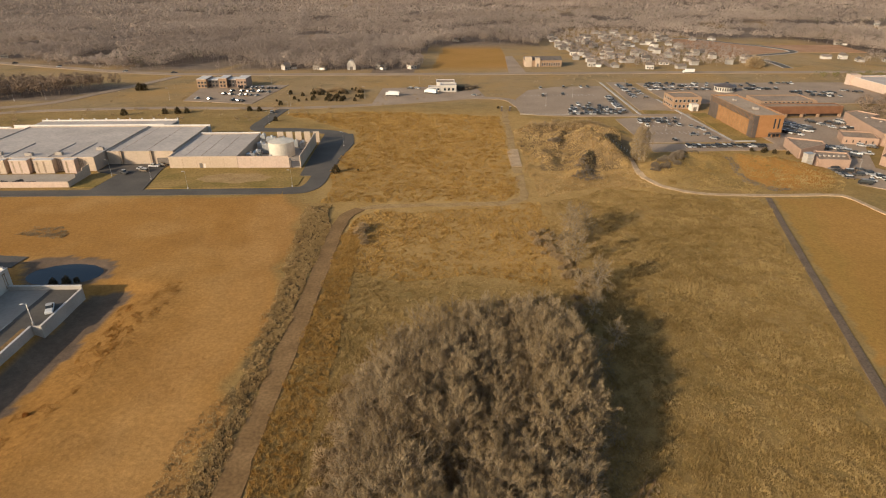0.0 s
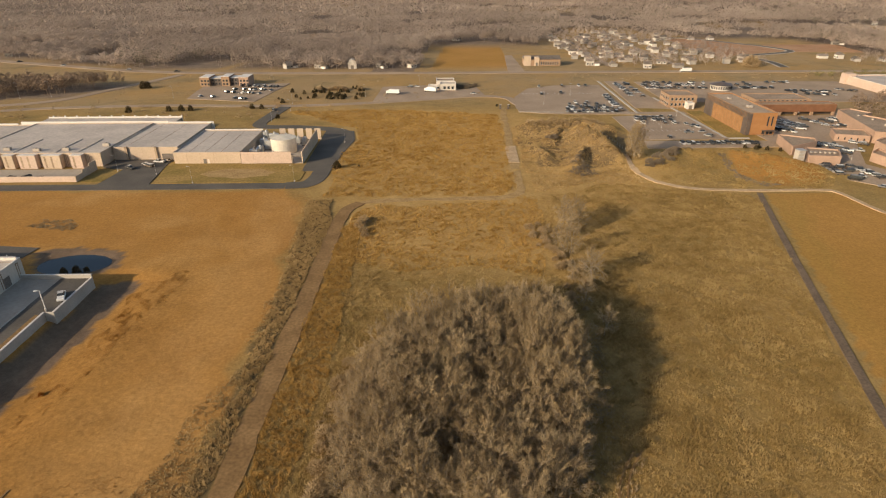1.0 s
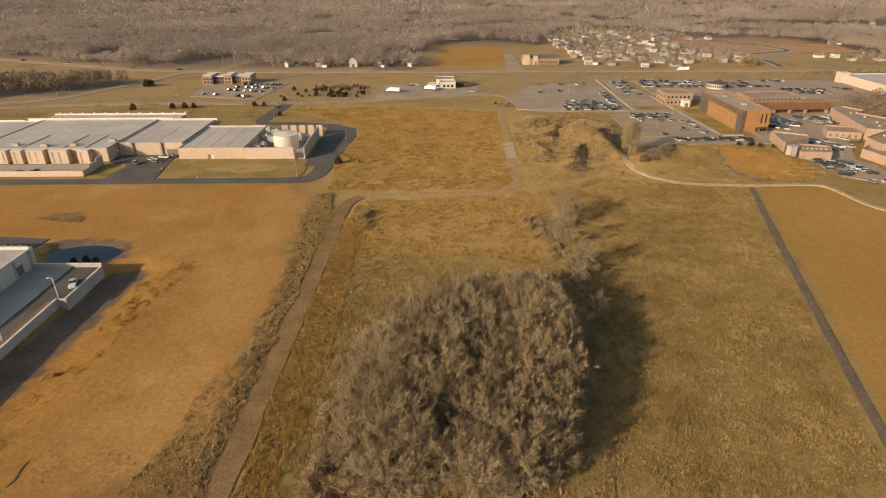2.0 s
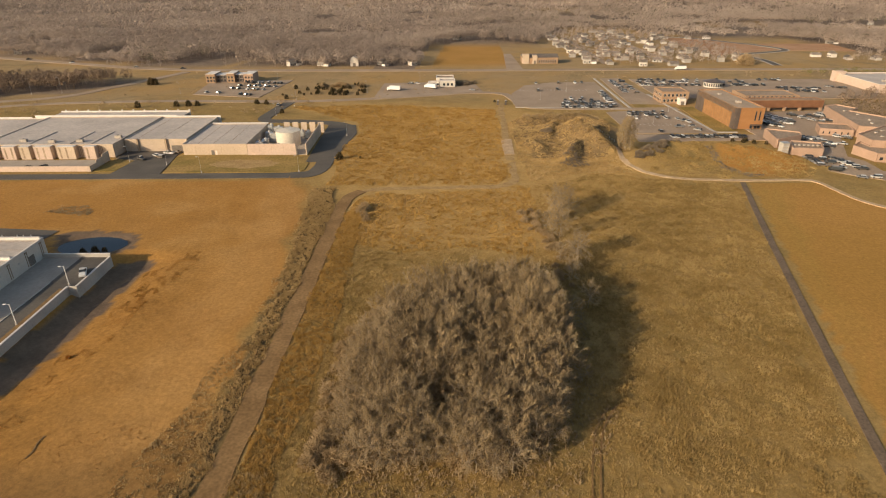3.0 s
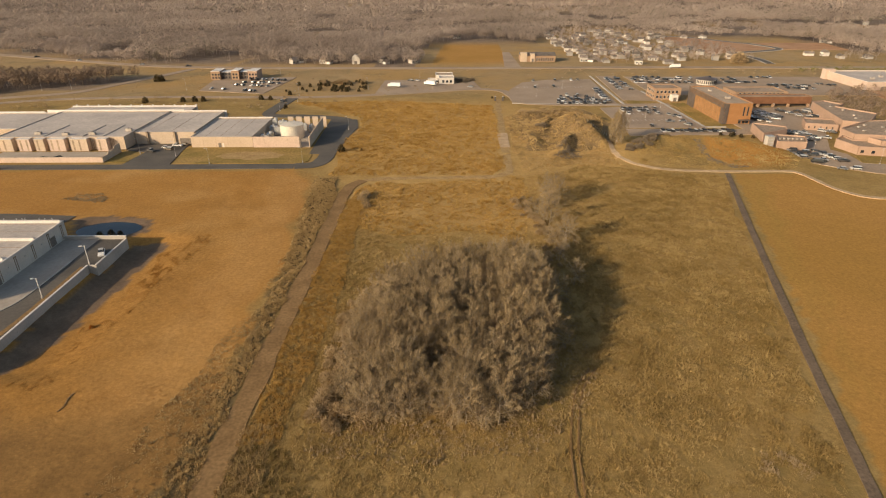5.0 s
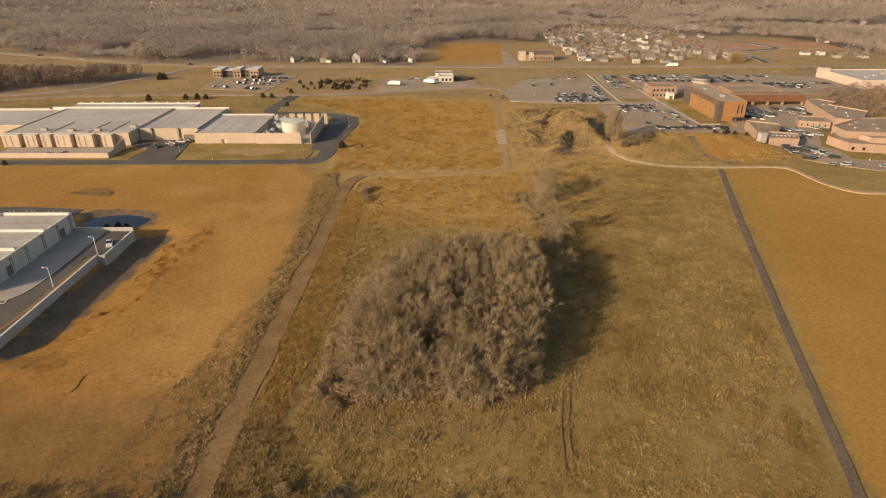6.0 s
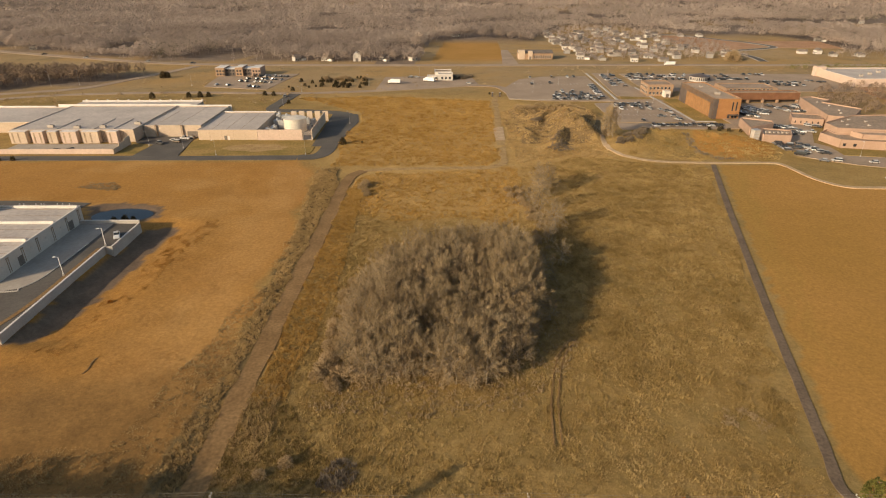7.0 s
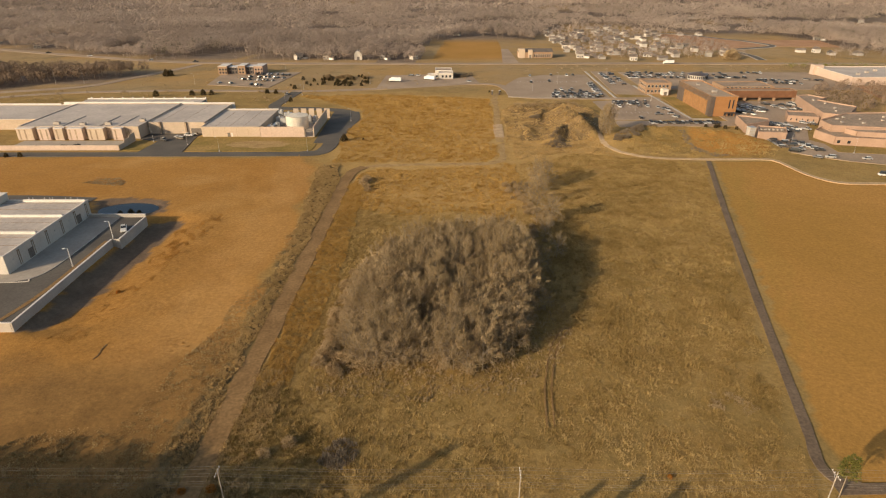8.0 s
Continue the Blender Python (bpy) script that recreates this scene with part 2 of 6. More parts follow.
def mesh_np(name, verts, tris, material):
    """A mesh from numpy arrays of vertices and triangles."""
    me = bpy.data.meshes.new(name)
    me.vertices.add(len(verts))
    me.vertices.foreach_set("co", np.asarray(verts, np.float32).ravel())
    k = len(tris[0])
    me.loops.add(len(tris) * k)
    me.loops.foreach_set("vertex_index", np.asarray(tris, np.int32).ravel())
    me.polygons.add(len(tris))
    me.polygons.foreach_set("loop_start", np.arange(len(tris), dtype=np.int32) * k)
    me.update(calc_edges=True)
    me.materials.append(material)
    return me


def thing(name, x, y, z=0.0, turn=0.0, label="", category="", group="", kind=""):
    ob = new(name)
    ob.empty_display_size = 0.5
    ob.matrix_basis = pose(x, y, z, 0, 0, turn)
    return tagged(ob, label, category, group, kind)


def part(name, bm, material, parent, label="", smooth=False):
    """Links a bmesh (or mesh data) as one mesh object under a thing or a part."""
    if isinstance(bm, bmesh.types.BMesh):
        me = bpy.data.meshes.new(name)
        bm.normal_update()
        bm.to_mesh(me)
        bm.free()
        me.materials.append(material)
    else:
        me = bm
    if smooth:
        for p in me.polygons:
            p.use_smooth = True
    ob = new(name, me)
    ob.parent = parent
    if label:
        ob["label"] = label
    return ob


def solo(name, bm, material, label, category, group="", kind="", at=None):
    """A thing that is one mesh."""
    ob = part(name, bm, material, None)
    if at is not None:
        ob.matrix_basis = at
    return tagged(ob, label, category, group, kind)


def box(x0, x1, y0, y1, z0, z1, bm=None, bevel=0.0):
    own = bmesh.new()
    vs = [own.verts.new((x, y, z)) for z in (z0, z1) for y in (y0, y1) for x in (x0, x1)]
    for f in ((0, 2, 3, 1), (4, 5, 7, 6), (0, 1, 5, 4), (2, 6, 7, 3), (0, 4, 6, 2), (1, 3, 7, 5)):
        own.faces.new([vs[i] for i in f])
    if bevel:
        bmesh.ops.bevel(own, geom=own.edges[:], offset=bevel, segments=1, affect="EDGES")
    if bm is None:
        return own
    join(bm, own)
    return bm


def join(bm, other):
    other.verts.index_update()
    made = [bm.verts.new(v.co) for v in other.verts]
    for f in other.faces:
        bm.faces.new([made[v.index] for v in f.verts])
    other.free()


def prism(poly, z0, z1, bm=None):
    """A plan polygon (counter-clockwise) raised from z0 to z1."""
    bm = bm or bmesh.new()
    lo, hi = [bm.verts.new((x, y, z0)) for x, y in poly], [bm.verts.new((x, y, z1)) for x, y in poly]
    n = len(poly)
    for i in range(n):
        bm.faces.new((lo[i], lo[(i + 1) % n], hi[(i + 1) % n], hi[i]))
    bm.faces.new(hi)
    bm.faces.new(lo[::-1])
    return bm


def tube(bm, p, q, r0, r1, sides=6, cap=True):
    p, q = Vector(p), Vector(q)
    d = (q - p).normalized()
    a = d.orthogonal().normalized()
    b = d.cross(a)
    rings = []
    for c, r in ((p, r0), (q, r1)):
        rings.append([bm.verts.new(c + r * (math.cos(2 * math.pi * i / sides) * a + math.sin(2 * math.pi * i / sides) * b)) for i in range(sides)])
    for i in range(sides):
        bm.faces.new((rings[0][i], rings[0][(i + 1) % sides], rings[1][(i + 1) % sides], rings[1][i]))
    if cap:
        bm.faces.new(rings[1])
        bm.faces.new(rings[0][::-1])
    return bm


def smooth_line(pts, steps=6):
    """Catmull-Rom through plan points."""
    pts = [np.array(p, float) for p in pts]
    pts = [2 * pts[0] - pts[1]] + pts + [2 * pts[-1] - pts[-2]]
    out = []
    for a, b, c, d in zip(pts, pts[1:], pts[2:], pts[3:]):
        for k in range(steps):
            t = k / steps
            out.append(0.5 * (2 * b + (c - a) * t + (2 * a - 5 * b + 4 * c - d) * t * t + (3 * b - a - 3 * c + d) * t**3))
    return out + [pts[-2]]


def strip(pts, width, z0, z1, wobble=0.0, steps=6, zfun=None):
    """A road or path: a smooth line with a width, raised from z0 to z1; wobble frays its edges."""
    line = smooth_line(pts, steps)
    bm, rows = bmesh.new(), []
    for i, p in enumerate(line):
        d = line[min(i + 1, len(line) - 1)] - line[max(i - 1, 0)]
        n = np.array((-d[1], d[0])) / (np.hypot(*d) + 1e-9)
        w = [width / 2 + wobble * (float(vn(p[0] + 40 * s, p[1], 4.0, 3)) - 0.5) * 2 for s in (1, 2)]
        e = [p + n * w[0], p - n * w[1]]
        zz = [zfun(*q) if zfun else 0.0 for q in e]
        rows.append([bm.verts.new((*e[0], zz[0] + z1)), bm.verts.new((*e[1], zz[1] + z1)), bm.verts.new((*e[0], zz[0] + z0)), bm.verts.new((*e[1], zz[1] + z0))])
    for a, b in zip(rows, rows[1:]):
        bm.faces.new((a[0], a[1], b[1], b[0]))
        bm.faces.new((a[2], a[0], b[0], b[2]))
        bm.faces.new((a[1], a[3], b[3], b[1]))
    return bm


# ---- the ground: one sheet to the horizon ----
PLAIN = [(-900, 455), (40, 470), (120, 430), (320, 380), (900, 380), (2500, 3000), (-2500, 3000)]
SCRAPE = [(137, 336), (150, 342), (166, 337), (176, 322), (172, 303), (158, 297), (145, 299), (139, 311)]
LANE = [(-66, 292), (-57, 262), (-60, 230), (-60, 190), (-60, 150), (-66, 122), (-72, 106), (-92, 106), (-80, 140), (-74, 190), (-72, 240), (-82, 292)]
GREEN = [(135, 287), (143, 282), (128, 240), (112, 196), (99, 160), (88, 122), (86, 122), (96, 160), (120, 238)]
RUST = [(-101, 216), (-90, 224), (-80, 214), (-86, 190), (-94, 160), (-92, 140), (-98, 130), (-112, 131), (-108, 146), (-104, 170)]
FALLOW = [(-330, 40), (-62, 40), (-59, 95), (-55.8, 121), (-55.2, 146), (-55.4, 168), (-56, 195), (-57, 215), (-59.5, 243), (-61.5, 270), (-63, 285), (-75, 296), (-330, 296)]
VERGE = [(-61, 40), (-51.4, 40), (-50.7, 101), (-50.2, 121), (-49.8, 145), (-49, 175), (-48.6, 200), (-48, 236), (-47.5, 260), (-51.5, 285), (-61.5, 282), (-60, 270), (-58, 243), (-56.4, 215), (-55, 195), (-54.4, 168), (-54.2, 146), (-54.6, 121), (-57.5, 95)]
MOWN = [(80, 40), (79, 90), (137, 286), (168, 287), (174, 260), (182, 252), (300, 250), (300, 40)]
FIELD_END = [(-160, 50), (-52, 50), (-53, 124), (-57, 140), (-66, 122), (-82, 116), (-160, 126)]
# ground coloured darker beside the retaining wall, as far as its shadow reaches
WALL_SHADE = [(-117, 134), (-111, 137), (-107, 145), (-105, 162), (-103, 187), (-101, 214), (-114, 213)]
POND_BANK = [(-147, 233), (-142, 236), (-134, 237), (-121, 236), (-113.5, 230), (-113, 222), (-119, 215), (-136, 213)]
GOLD = [(-43, 222), (34, 213), (70, 262), (96, 296), (104, 345), (100, 400), (48, 452), (-40, 462), (-112, 456), (-58, 402), (-57, 300), (-46, 284)]
FARFIELD = [(2, 806), (70, 815), (67, 634), (-10, 635)]
SPOIL = [(45, 325), (75, 322), (92, 340), (104, 385), (90, 412), (45, 415), (40, 370)]
WOODS = [(-900, 860), (-650, 766), (-530, 743), (-435, 697), (-370, 669), (-299, 647), (-210, 646), (-153, 633), (-25, 628), (-21, 730), (-10, 829), (36, 841), (72, 827), (110, 801), (155, 920), (191, 979), (248, 996), (328, 942), (336, 894), (458, 848), (464, 778), (482, 671), (800, 671), (1900, 1900), (1900, 2300), (-1900, 2300), (-1900, 1300)]
GROVE = [(-470, 443), (-350, 476), (-338, 500), (-297, 512), (-258, 548), (-300, 556), (-390, 566), (-430, 572), (-560, 560)]
CLEARINGS = [[(-360, 1560), (-130, 1560), (-110, 1640), (-360, 1650)], [(370, 1020), (480, 1010), (680, 925), (780, 1000), (740, 1050), (500, 1065), (380, 1060)],
             [(520, 1480), (680, 1480), (700, 1540), (520, 1540)], [(-260, 905), (-170, 900), (-165, 925), (-255, 930)], [(60, 1400), (420, 1395), (430, 1440), (60, 1450)]]
COPSE = [(-23, 119), (-26, 132), (-26.5, 152), (-25, 165), (-20, 176), (-10, 184), (4, 189), (16, 189.5), (24, 187), (28, 178), (28, 166), (25.5, 152), (23, 138), (17.5, 124), (8, 116), (-1, 119), (-8, 120), (-17, 118)]
# ridge lines of the spoil heaps and the berm: plan points with heights, reach of the western or southern flank, reach of the other
RIDGES = (([(76, 376, 8.5), (80, 362, 9.5), (84, 346, 7.0), (88, 330, 1.2)], 17, 7),
          ([(70, 346, 5.0), (64, 330, 4.0), (60, 318, 1.0)], 8, 6),
          ([(50, 404, 3.2), (70, 408, 4.0), (86, 404, 4.5), (97, 394, 3.0)], 9, 9),
          ([(66, 390, 4.0), (60, 374, 3.2), (57, 362, 0.8)], 9, 5),
          ([(46, 356, 2.2), (50, 342, 2.6), (50, 332, 0.6)], 6, 5),
          ([(94, 318, 1.6), (104, 328, 4.2), (116, 336, 5.0), (140, 338, 4.6), (160, 332, 3.8), (174, 322, 1.0)], 30, 12))


def height(x, y):
    """The lie of the land: spoil heaps and a berm with sharp crests, a swale along the retaining wall, a pond basin."""
    x, y = np.asarray(x, float), np.asarray(y, float)
    z = np.zeros(np.broadcast(x, y).shape)
    rough = 0.75 + 0.3 * vn(x, y, 6.0, 8) + 0.3 * vn(x, y, 2.8, 9)
    for line, west, east in RIDGES:
        top = np.zeros(z.shape)
        for (ax, ay, ah), (bx, by, bh) in zip(line, line[1:]):
            dx, dy = bx - ax, by - ay
            t = np.clip(((x - ax) * dx + (y - ay) * dy) / (dx * dx + dy * dy), 0, 1)
            d = np.hypot(x - ax - t * dx, y - ay - t * dy)
            side = (x - ax) * dy - (y - ay) * dx
            reach = np.where((side < 0) == (dy < 0), east, west) if abs(dy) > abs(dx) else np.where(side * dx > 0, west, east)
            top = np.maximum(top, (ah + (bh - ah) * t) * np.clip(1 - d / reach, 0, 1) ** 1.15)
        z = np.maximum(z, top * rough)
    # the swale below the retaining wall
    a = np.clip((x + 116.5) / 4.0, 0, 1) * np.clip((-90 - x) / 15.0, 0, 1) * np.clip((y - 131) / 9.0, 0, 1) * np.clip((222 - y) / 9.0, 0, 1)
    z = z - 1.6 * a * a * (3 - 2 * a)
    # the pond basin behind the factory
    b = np.clip((1.25 - np.hypot((x + 129) / 12.0, (y - 225.5) / 7.4)) / 0.5, 0, 1)
    return z - 1.5 * b * b * (3 - 2 * b)


def zat(x, y):
    return float(height(x, y))


def spaced(lo, hi, step, far_lo, far_hi):
    a = list(np.arange(lo, hi + 0.01, step))
    s = step
    while a[-1] < far_hi:
        s *= 1.16
        a.append(a[-1] + s)
    s = step
    while a[0] > far_lo:
        s *= 1.16
        a.insert(0, a[0] - s)
    return np.array(a)


def make_ground():
    xs, ys = spaced(-140, 230, 1.6, -3800, 3800), spaced(60, 440, 1.6, -3000, 4400)
    gx, gy = np.meshgrid(xs, ys)
    x, y = gx.ravel(), gy.ravel()
    z = height(x, y)
    near = (x > -140) & (x < 200) & (y > 60) & (y < 440)
    z = z + np.where(near, 0.18 * (vn(x, y, 3.5, 1) - 0.5) + 0.22 * (vn(x, y, 22, 2) - 0.5), 0)
    z = z - 0.2
    n = len(xs)
    i = np.arange(len(ys) - 1)[:, None] * n + np.arange(n - 1)[None]
    i = i.ravel()
    me = mesh_np("ground", np.stack([x, y, z], 1), np.stack([i, i + 1, i + n + 1, i + n], 1), ground_mat())
    for name, polys, size in (("fallow", [FALLOW, SCRAPE], 4.0), ("mown", [MOWN, FARFIELD], 1.0), ("weedy_shade", [FIELD_END], 4.0), ("verge", [VERGE], 1.2), ("bare", [WALL_SHADE, POND_BANK], 1.0), ("lane", [LANE], 4.0), ("rust", [RUST], 5.0), ("green", [GREEN], 4.0), ("pale", [PLAIN], 14.0), ("gold", [GOLD], 5.0), ("wood", [WOODS, GROVE], 12.0), ("leaf", [COPSE, SPOIL], 3.0)):
        jx, jy = jitter(x, y, size, size * 3, 11)
        w = np.zeros(len(x), np.float32)
        for p in polys:
            w[inside(p, jx, jy)] = 1.0
        if name in ("gold", "pale", "fallow", "weedy_shade", "lane", "rust", "green"):
            loose = np.random.default_rng(77)
            blur = {"gold": 6.0, "pale": 12.0, "fallow": 1.2, "weedy_shade": 4.0, "lane": 5.0, "rust": 5.0, "green": 5.0}[name]
            hits = [np.any([inside(p, jx + loose.normal(0, blur), jy + loose.normal(0, blur)) for p in polys], axis=0) for q in range(9)]
            w = np.mean(hits, axis=0).astype(np.float32)
        if name == "wood":
            for p in CLEARINGS:
                w[inside(p, jx, jy)] = 0.0
        me.attributes.new(name, "FLOAT", "POINT").data.foreach_set("value", w)
    for p in me.polygons:
        p.use_smooth = True
    ob = new("ground", me)
    return tagged(ob, "open autumn land of dry tan grass, fallow fields and leaf litter", "ground", kind="structure")


def ground_mat():
    m = bpy.data.materials.new("ground")
    m.use_nodes = True
    n, l = m.node_tree.nodes, m.node_tree.links
    bsdf, geo = n["Principled BSDF"], n.new("ShaderNodeNewGeometry")

    def noise_at(scale, detail=5, rough=0.6):
        q = n.new("ShaderNodeTexNoise")
        q.inputs["Scale"].default_value, q.inputs["Detail"].default_value, q.inputs["Roughness"].default_value = scale, detail, rough
        l.new(geo.outputs["Position"], q.inputs["Vector"])
        return q.outputs["Fac"]

    def ranged(out, lo, hi, a=0.0, b=1.0):
        q = n.new("ShaderNodeMapRange")
        for key, v in (("From Min", lo), ("From Max", hi), ("To Min", a), ("To Max", b)):
            q.inputs[key].default_value = v
        l.new(out, q.inputs["Value"])
        return q.outputs[0]

    def blend(fac, a, b):
        q = n.new("ShaderNodeMix")
        q.data_type = "RGBA"
        l.new(fac, q.inputs[0])
        for v, k in ((a, 6), (b, 7)):
            if isinstance(v, tuple):
                q.inputs[k].default_value = (*v, 1)
            else:
                l.new(v, q.inputs[k])
        return q.outputs[2]

    def attr(name):
        q = n.new("ShaderNodeAttribute")
        q.attribute_name = name
        return q.outputs["Fac"]

    big, mid, small = ranged(noise_at(0.018), 0.35, 0.65), ranged(noise_at(0.11), 0.35, 0.65), ranged(noise_at(0.9), 0.3, 0.7)
    meadow = blend(mid, blend(big, (0.27, 0.17, 0.058), (0.33, 0.215, 0.078)), (0.36, 0.24, 0.09))
    meadow = blend(ranged(noise_at(0.045, 3), 0.48, 0.7, 0, 0.7), meadow, (0.215, 0.155, 0.058))
    fallow = blend(mid, blend(big, (0.335, 0.16, 0.038), (0.455, 0.243, 0.074)), (0.405, 0.205, 0.054))
    fallow = blend(ranged(noise_at(0.07, 4, 0.7), 0.5, 0.72, 0, 0.4), fallow, (0.30, 0.155, 0.048))
    fallow = blend(ranged(noise_at(0.028, 3, 0.5), 0.52, 0.68, 0, 0.6), fallow, (0.5, 0.287, 0.1))
    fallow = blend(ranged(attr("lane"), 0, 1, 0, 0.5), fallow, blend(mid, (0.47, 0.265, 0.095), (0.53, 0.307, 0.116)))
    patchy = n.new("ShaderNodeMath")
    patchy.operation = "MULTIPLY"
    l.new(attr("rust"), patchy.inputs[0])
    l.new(ranged(noise_at(0.16, 5, 0.7), 0.36, 0.6, 0.25, 1.0), patchy.inputs[1])
    fallow = blend(patchy.outputs[0], fallow, blend(small, (0.25, 0.122, 0.03), (0.35, 0.182, 0.05)))
    mown = blend(big, (0.36, 0.197, 0.05), (0.415, 0.222, 0.063))
    mown = blend(ranged(attr("green"), 0, 1, 0, 0.55), mown, (0.27, 0.205, 0.05))
    verge = blend(mid, (0.14, 0.098, 0.045), (0.2, 0.14, 0.063))
    # bare: soil of the pond bank, and the wall's shadow painted on the ground
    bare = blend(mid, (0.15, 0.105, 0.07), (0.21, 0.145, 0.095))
    leaf = blend(mid, (0.17, 0.115, 0.055), (0.27, 0.18, 0.085))
    # forest floor, its colour lightened so gaps between crowns look hazed
    wood = blend(mid, (0.17, 0.13, 0.098), (0.25, 0.19, 0.14))
    # far plain: grass colour paled and desaturated to carry the distance haze
    pale = blend(mid, blend(big, (0.30, 0.20, 0.095), (0.40, 0.275, 0.145)), (0.34, 0.24, 0.12))
    pale = blend(ranged(noise_at(0.012, 4, 0.6), 0.45, 0.62, 0, 0.75), pale, (0.40, 0.245, 0.09))
    pale = blend(ranged(noise_at(0.03, 5, 0.75), 0.5, 0.66, 0, 0.7), pale, (0.22, 0.17, 0.085))
    meadow = blend(attr("pale"), meadow, pale)
    meadow = blend(attr("gold"), meadow, blend(mid, (0.38, 0.235, 0.08), (0.46, 0.30, 0.115)))
    col = meadow
    # the field's near end: weed brown, with some of the trees' shade painted in
    for key, c in (("fallow", fallow), ("weedy_shade", blend(mid, (0.215, 0.118, 0.04), (0.30, 0.165, 0.056))), ("mown", mown), ("verge", verge), ("leaf", leaf), ("wood", wood), ("bare", bare)):
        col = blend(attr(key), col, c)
    hsv = n.new("ShaderNodeHueSaturation")
    l.new(col, hsv.inputs["Color"])
    grain = n.new("ShaderNodeMath")
    grain.operation = "MULTIPLY"
    l.new(ranged(small, 0, 1, 0.84, 1.16), grain.inputs[0])
    l.new(ranged(noise_at(2.6, 3, 0.7), 0.3, 0.7, 0.86, 1.14), grain.inputs[1])
    l.new(grain.outputs[0], hsv.inputs["Value"])
    l.new(hsv.outputs[0], bsdf.inputs["Base Color"])
    bsdf.inputs["Roughness"].default_value = 0.95
    bsdf.inputs["Specular IOR Level"].default_value = 0.1
    bp = n.new("ShaderNodeBump")
    bp.inputs["Strength"].default_value, bp.inputs["Distance"].default_value = 0.6, 0.35
    smooth = n.new("ShaderNodeMath")
    smooth.operation = "ADD"
    smooth.use_clamp = True
    l.new(attr("mown"), smooth.inputs[0])
    l.new(ranged(attr("fallow"), 0, 1, 0, 0.5), smooth.inputs[1])
    l.new(ranged(smooth.outputs[0], 0, 1, 0.75, 0.03), bp.inputs["Strength"])
    l.new(noise_at(0.7, 6, 0.7), bp.inputs["Height"])
    l.new(bp.outputs[0], bsdf.inputs["Normal"])
    return m


make_ground()

# ---- roads, trails and paved yards ----
DIRT_ROAD = [(-49.0, 20), (-48.5, 60), (-48.0, 95), (-47.4, 121), (-47.0, 145), (-46.2, 175), (-45.8, 200), (-45.1, 236), (-44.7, 256), (-43.4, 270), (-38.5, 279), (-24, 282), (0, 283), (18, 283), (27, 287), (31, 296), (32, 320), (33, 350), (36, 395), (38, 440), (42, 462)]
road = lambda name, bm, m, label, cat: solo(name, bm, M[m], label, cat, kind="structure")
road("road", strip([(x, y) for x, y in DIRT_ROAD[:11]], 5.3, -0.9, 0.015, 0.4, 10), "dirt", "brown packed-dirt access road through the meadow", "road")
road("track", strip(DIRT_ROAD[10:], 3.8, -0.9, -0.07, 0.9, 8), "track", "faint grassy track round an unmown field", "road")
road("trail", strip([(80, 81.6), (76.6, 82.6), (75.1, 85.2), (75.2, 88.5), (77.0, 94), (80.2, 105), (86.5, 127.5), (93, 150.5), (103.4, 186), (117, 232), (133.8, 287)], 2.3, -0.9, 0.07, 0.1), "trail", "narrow weathered asphalt trail along a mown field", "path")
road("trail", strip([(74.5, 81.0), (90, 81.3), (120, 81.6), (220, 82)], 2.6, -0.9, 0.055, 0.1), "trail", "weathered asphalt trail crossing below the fields", "path")
road("gravel_path", strip([(92, 345), (88.5, 318), (91, 305), (97, 298), (109, 292.5), (134, 290), (160, 290), (168, 287), (171, 270), (174, 261), (181, 254.5), (200, 253), (300, 252)], 2.6, -1.2, 0.12, 0.2, 8, zat), "gravel", "pale gravel footpath curving past the berm", "path")
road("highway", strip([(-800, 840), (-615, 766), (-516, 722), (-427, 683), (-371, 660), (-298, 631), (-217, 615), (0, 608), (178, 608), (437, 603), (900, 600)], 11, -0.5, 0.10), "asphalt_old", "grey two-lane highway crossing the plain", "road")
road("road", strip([(-370, 458), (-326, 474), (-290, 492), (-271, 530), (-253, 572), (-240, 606)], 8, -0.9, 0.08), "asphalt_old", "grey ramp road curving round a grove", "road")
road("road", strip([(-360, 430), (-300, 462), (-215, 473), (-150, 471), (-105, 470), (-60, 477), (-11, 490), (20, 500), (45, 494), (52, 470), (60, 446), (124, 440), (160, 440)], 7, -0.9, 0.09), "asphalt_old", "pale asphalt frontage road", "road")
road("drive", strip([(-75, 301), (-140, 300.5), (-260, 300.5), (-420, 300)], 7.4, -0.9, 0.05), "asphalt", "dark asphalt service drive before the warehouse", "road")
road("drive", strip([(-75, 301), (-66, 303), (-62.5, 312), (-62, 330), (-60, 360), (-60, 385), (-66, 400), (-90, 408), (-116, 412), (-116, 440), (-113, 468)], 8.5, -0.9, 0.055, 0, 8), "asphalt", "dark asphalt drive round the warehouse end", "road")
road("pavement", prism([(-72, 322), (-60, 322), (-57, 345), (-53, 378), (-56, 398), (-73, 402)], -0.9, 0.045), "asphalt", "dark asphalt apron beside the screen wall", "pavement")
road("pavement", prism([(-162, 303), (-138, 303), (-142, 336), (-140, 342), (-172, 342), (-172, 330), (-160, 326)], -0.9, 0.06), "asphalt", "dark asphalt entry court", "pavement")
road("pavement", prism([(-236, 308.5), (-173.5, 308.5), (-173.5, 327), (-236, 327)], -0.9, 0.04), "concrete_yard", "concrete dock court behind a low wall", "pavement")
road("lawn", prism([(-137, 305.5), (-74, 305.5), (-70, 309), (-70, 320), (-79, 333), (-138, 336), (-141, 330)], -0.9, 0.03), "lawn", "patchy olive lawn before the warehouse", "lawn")
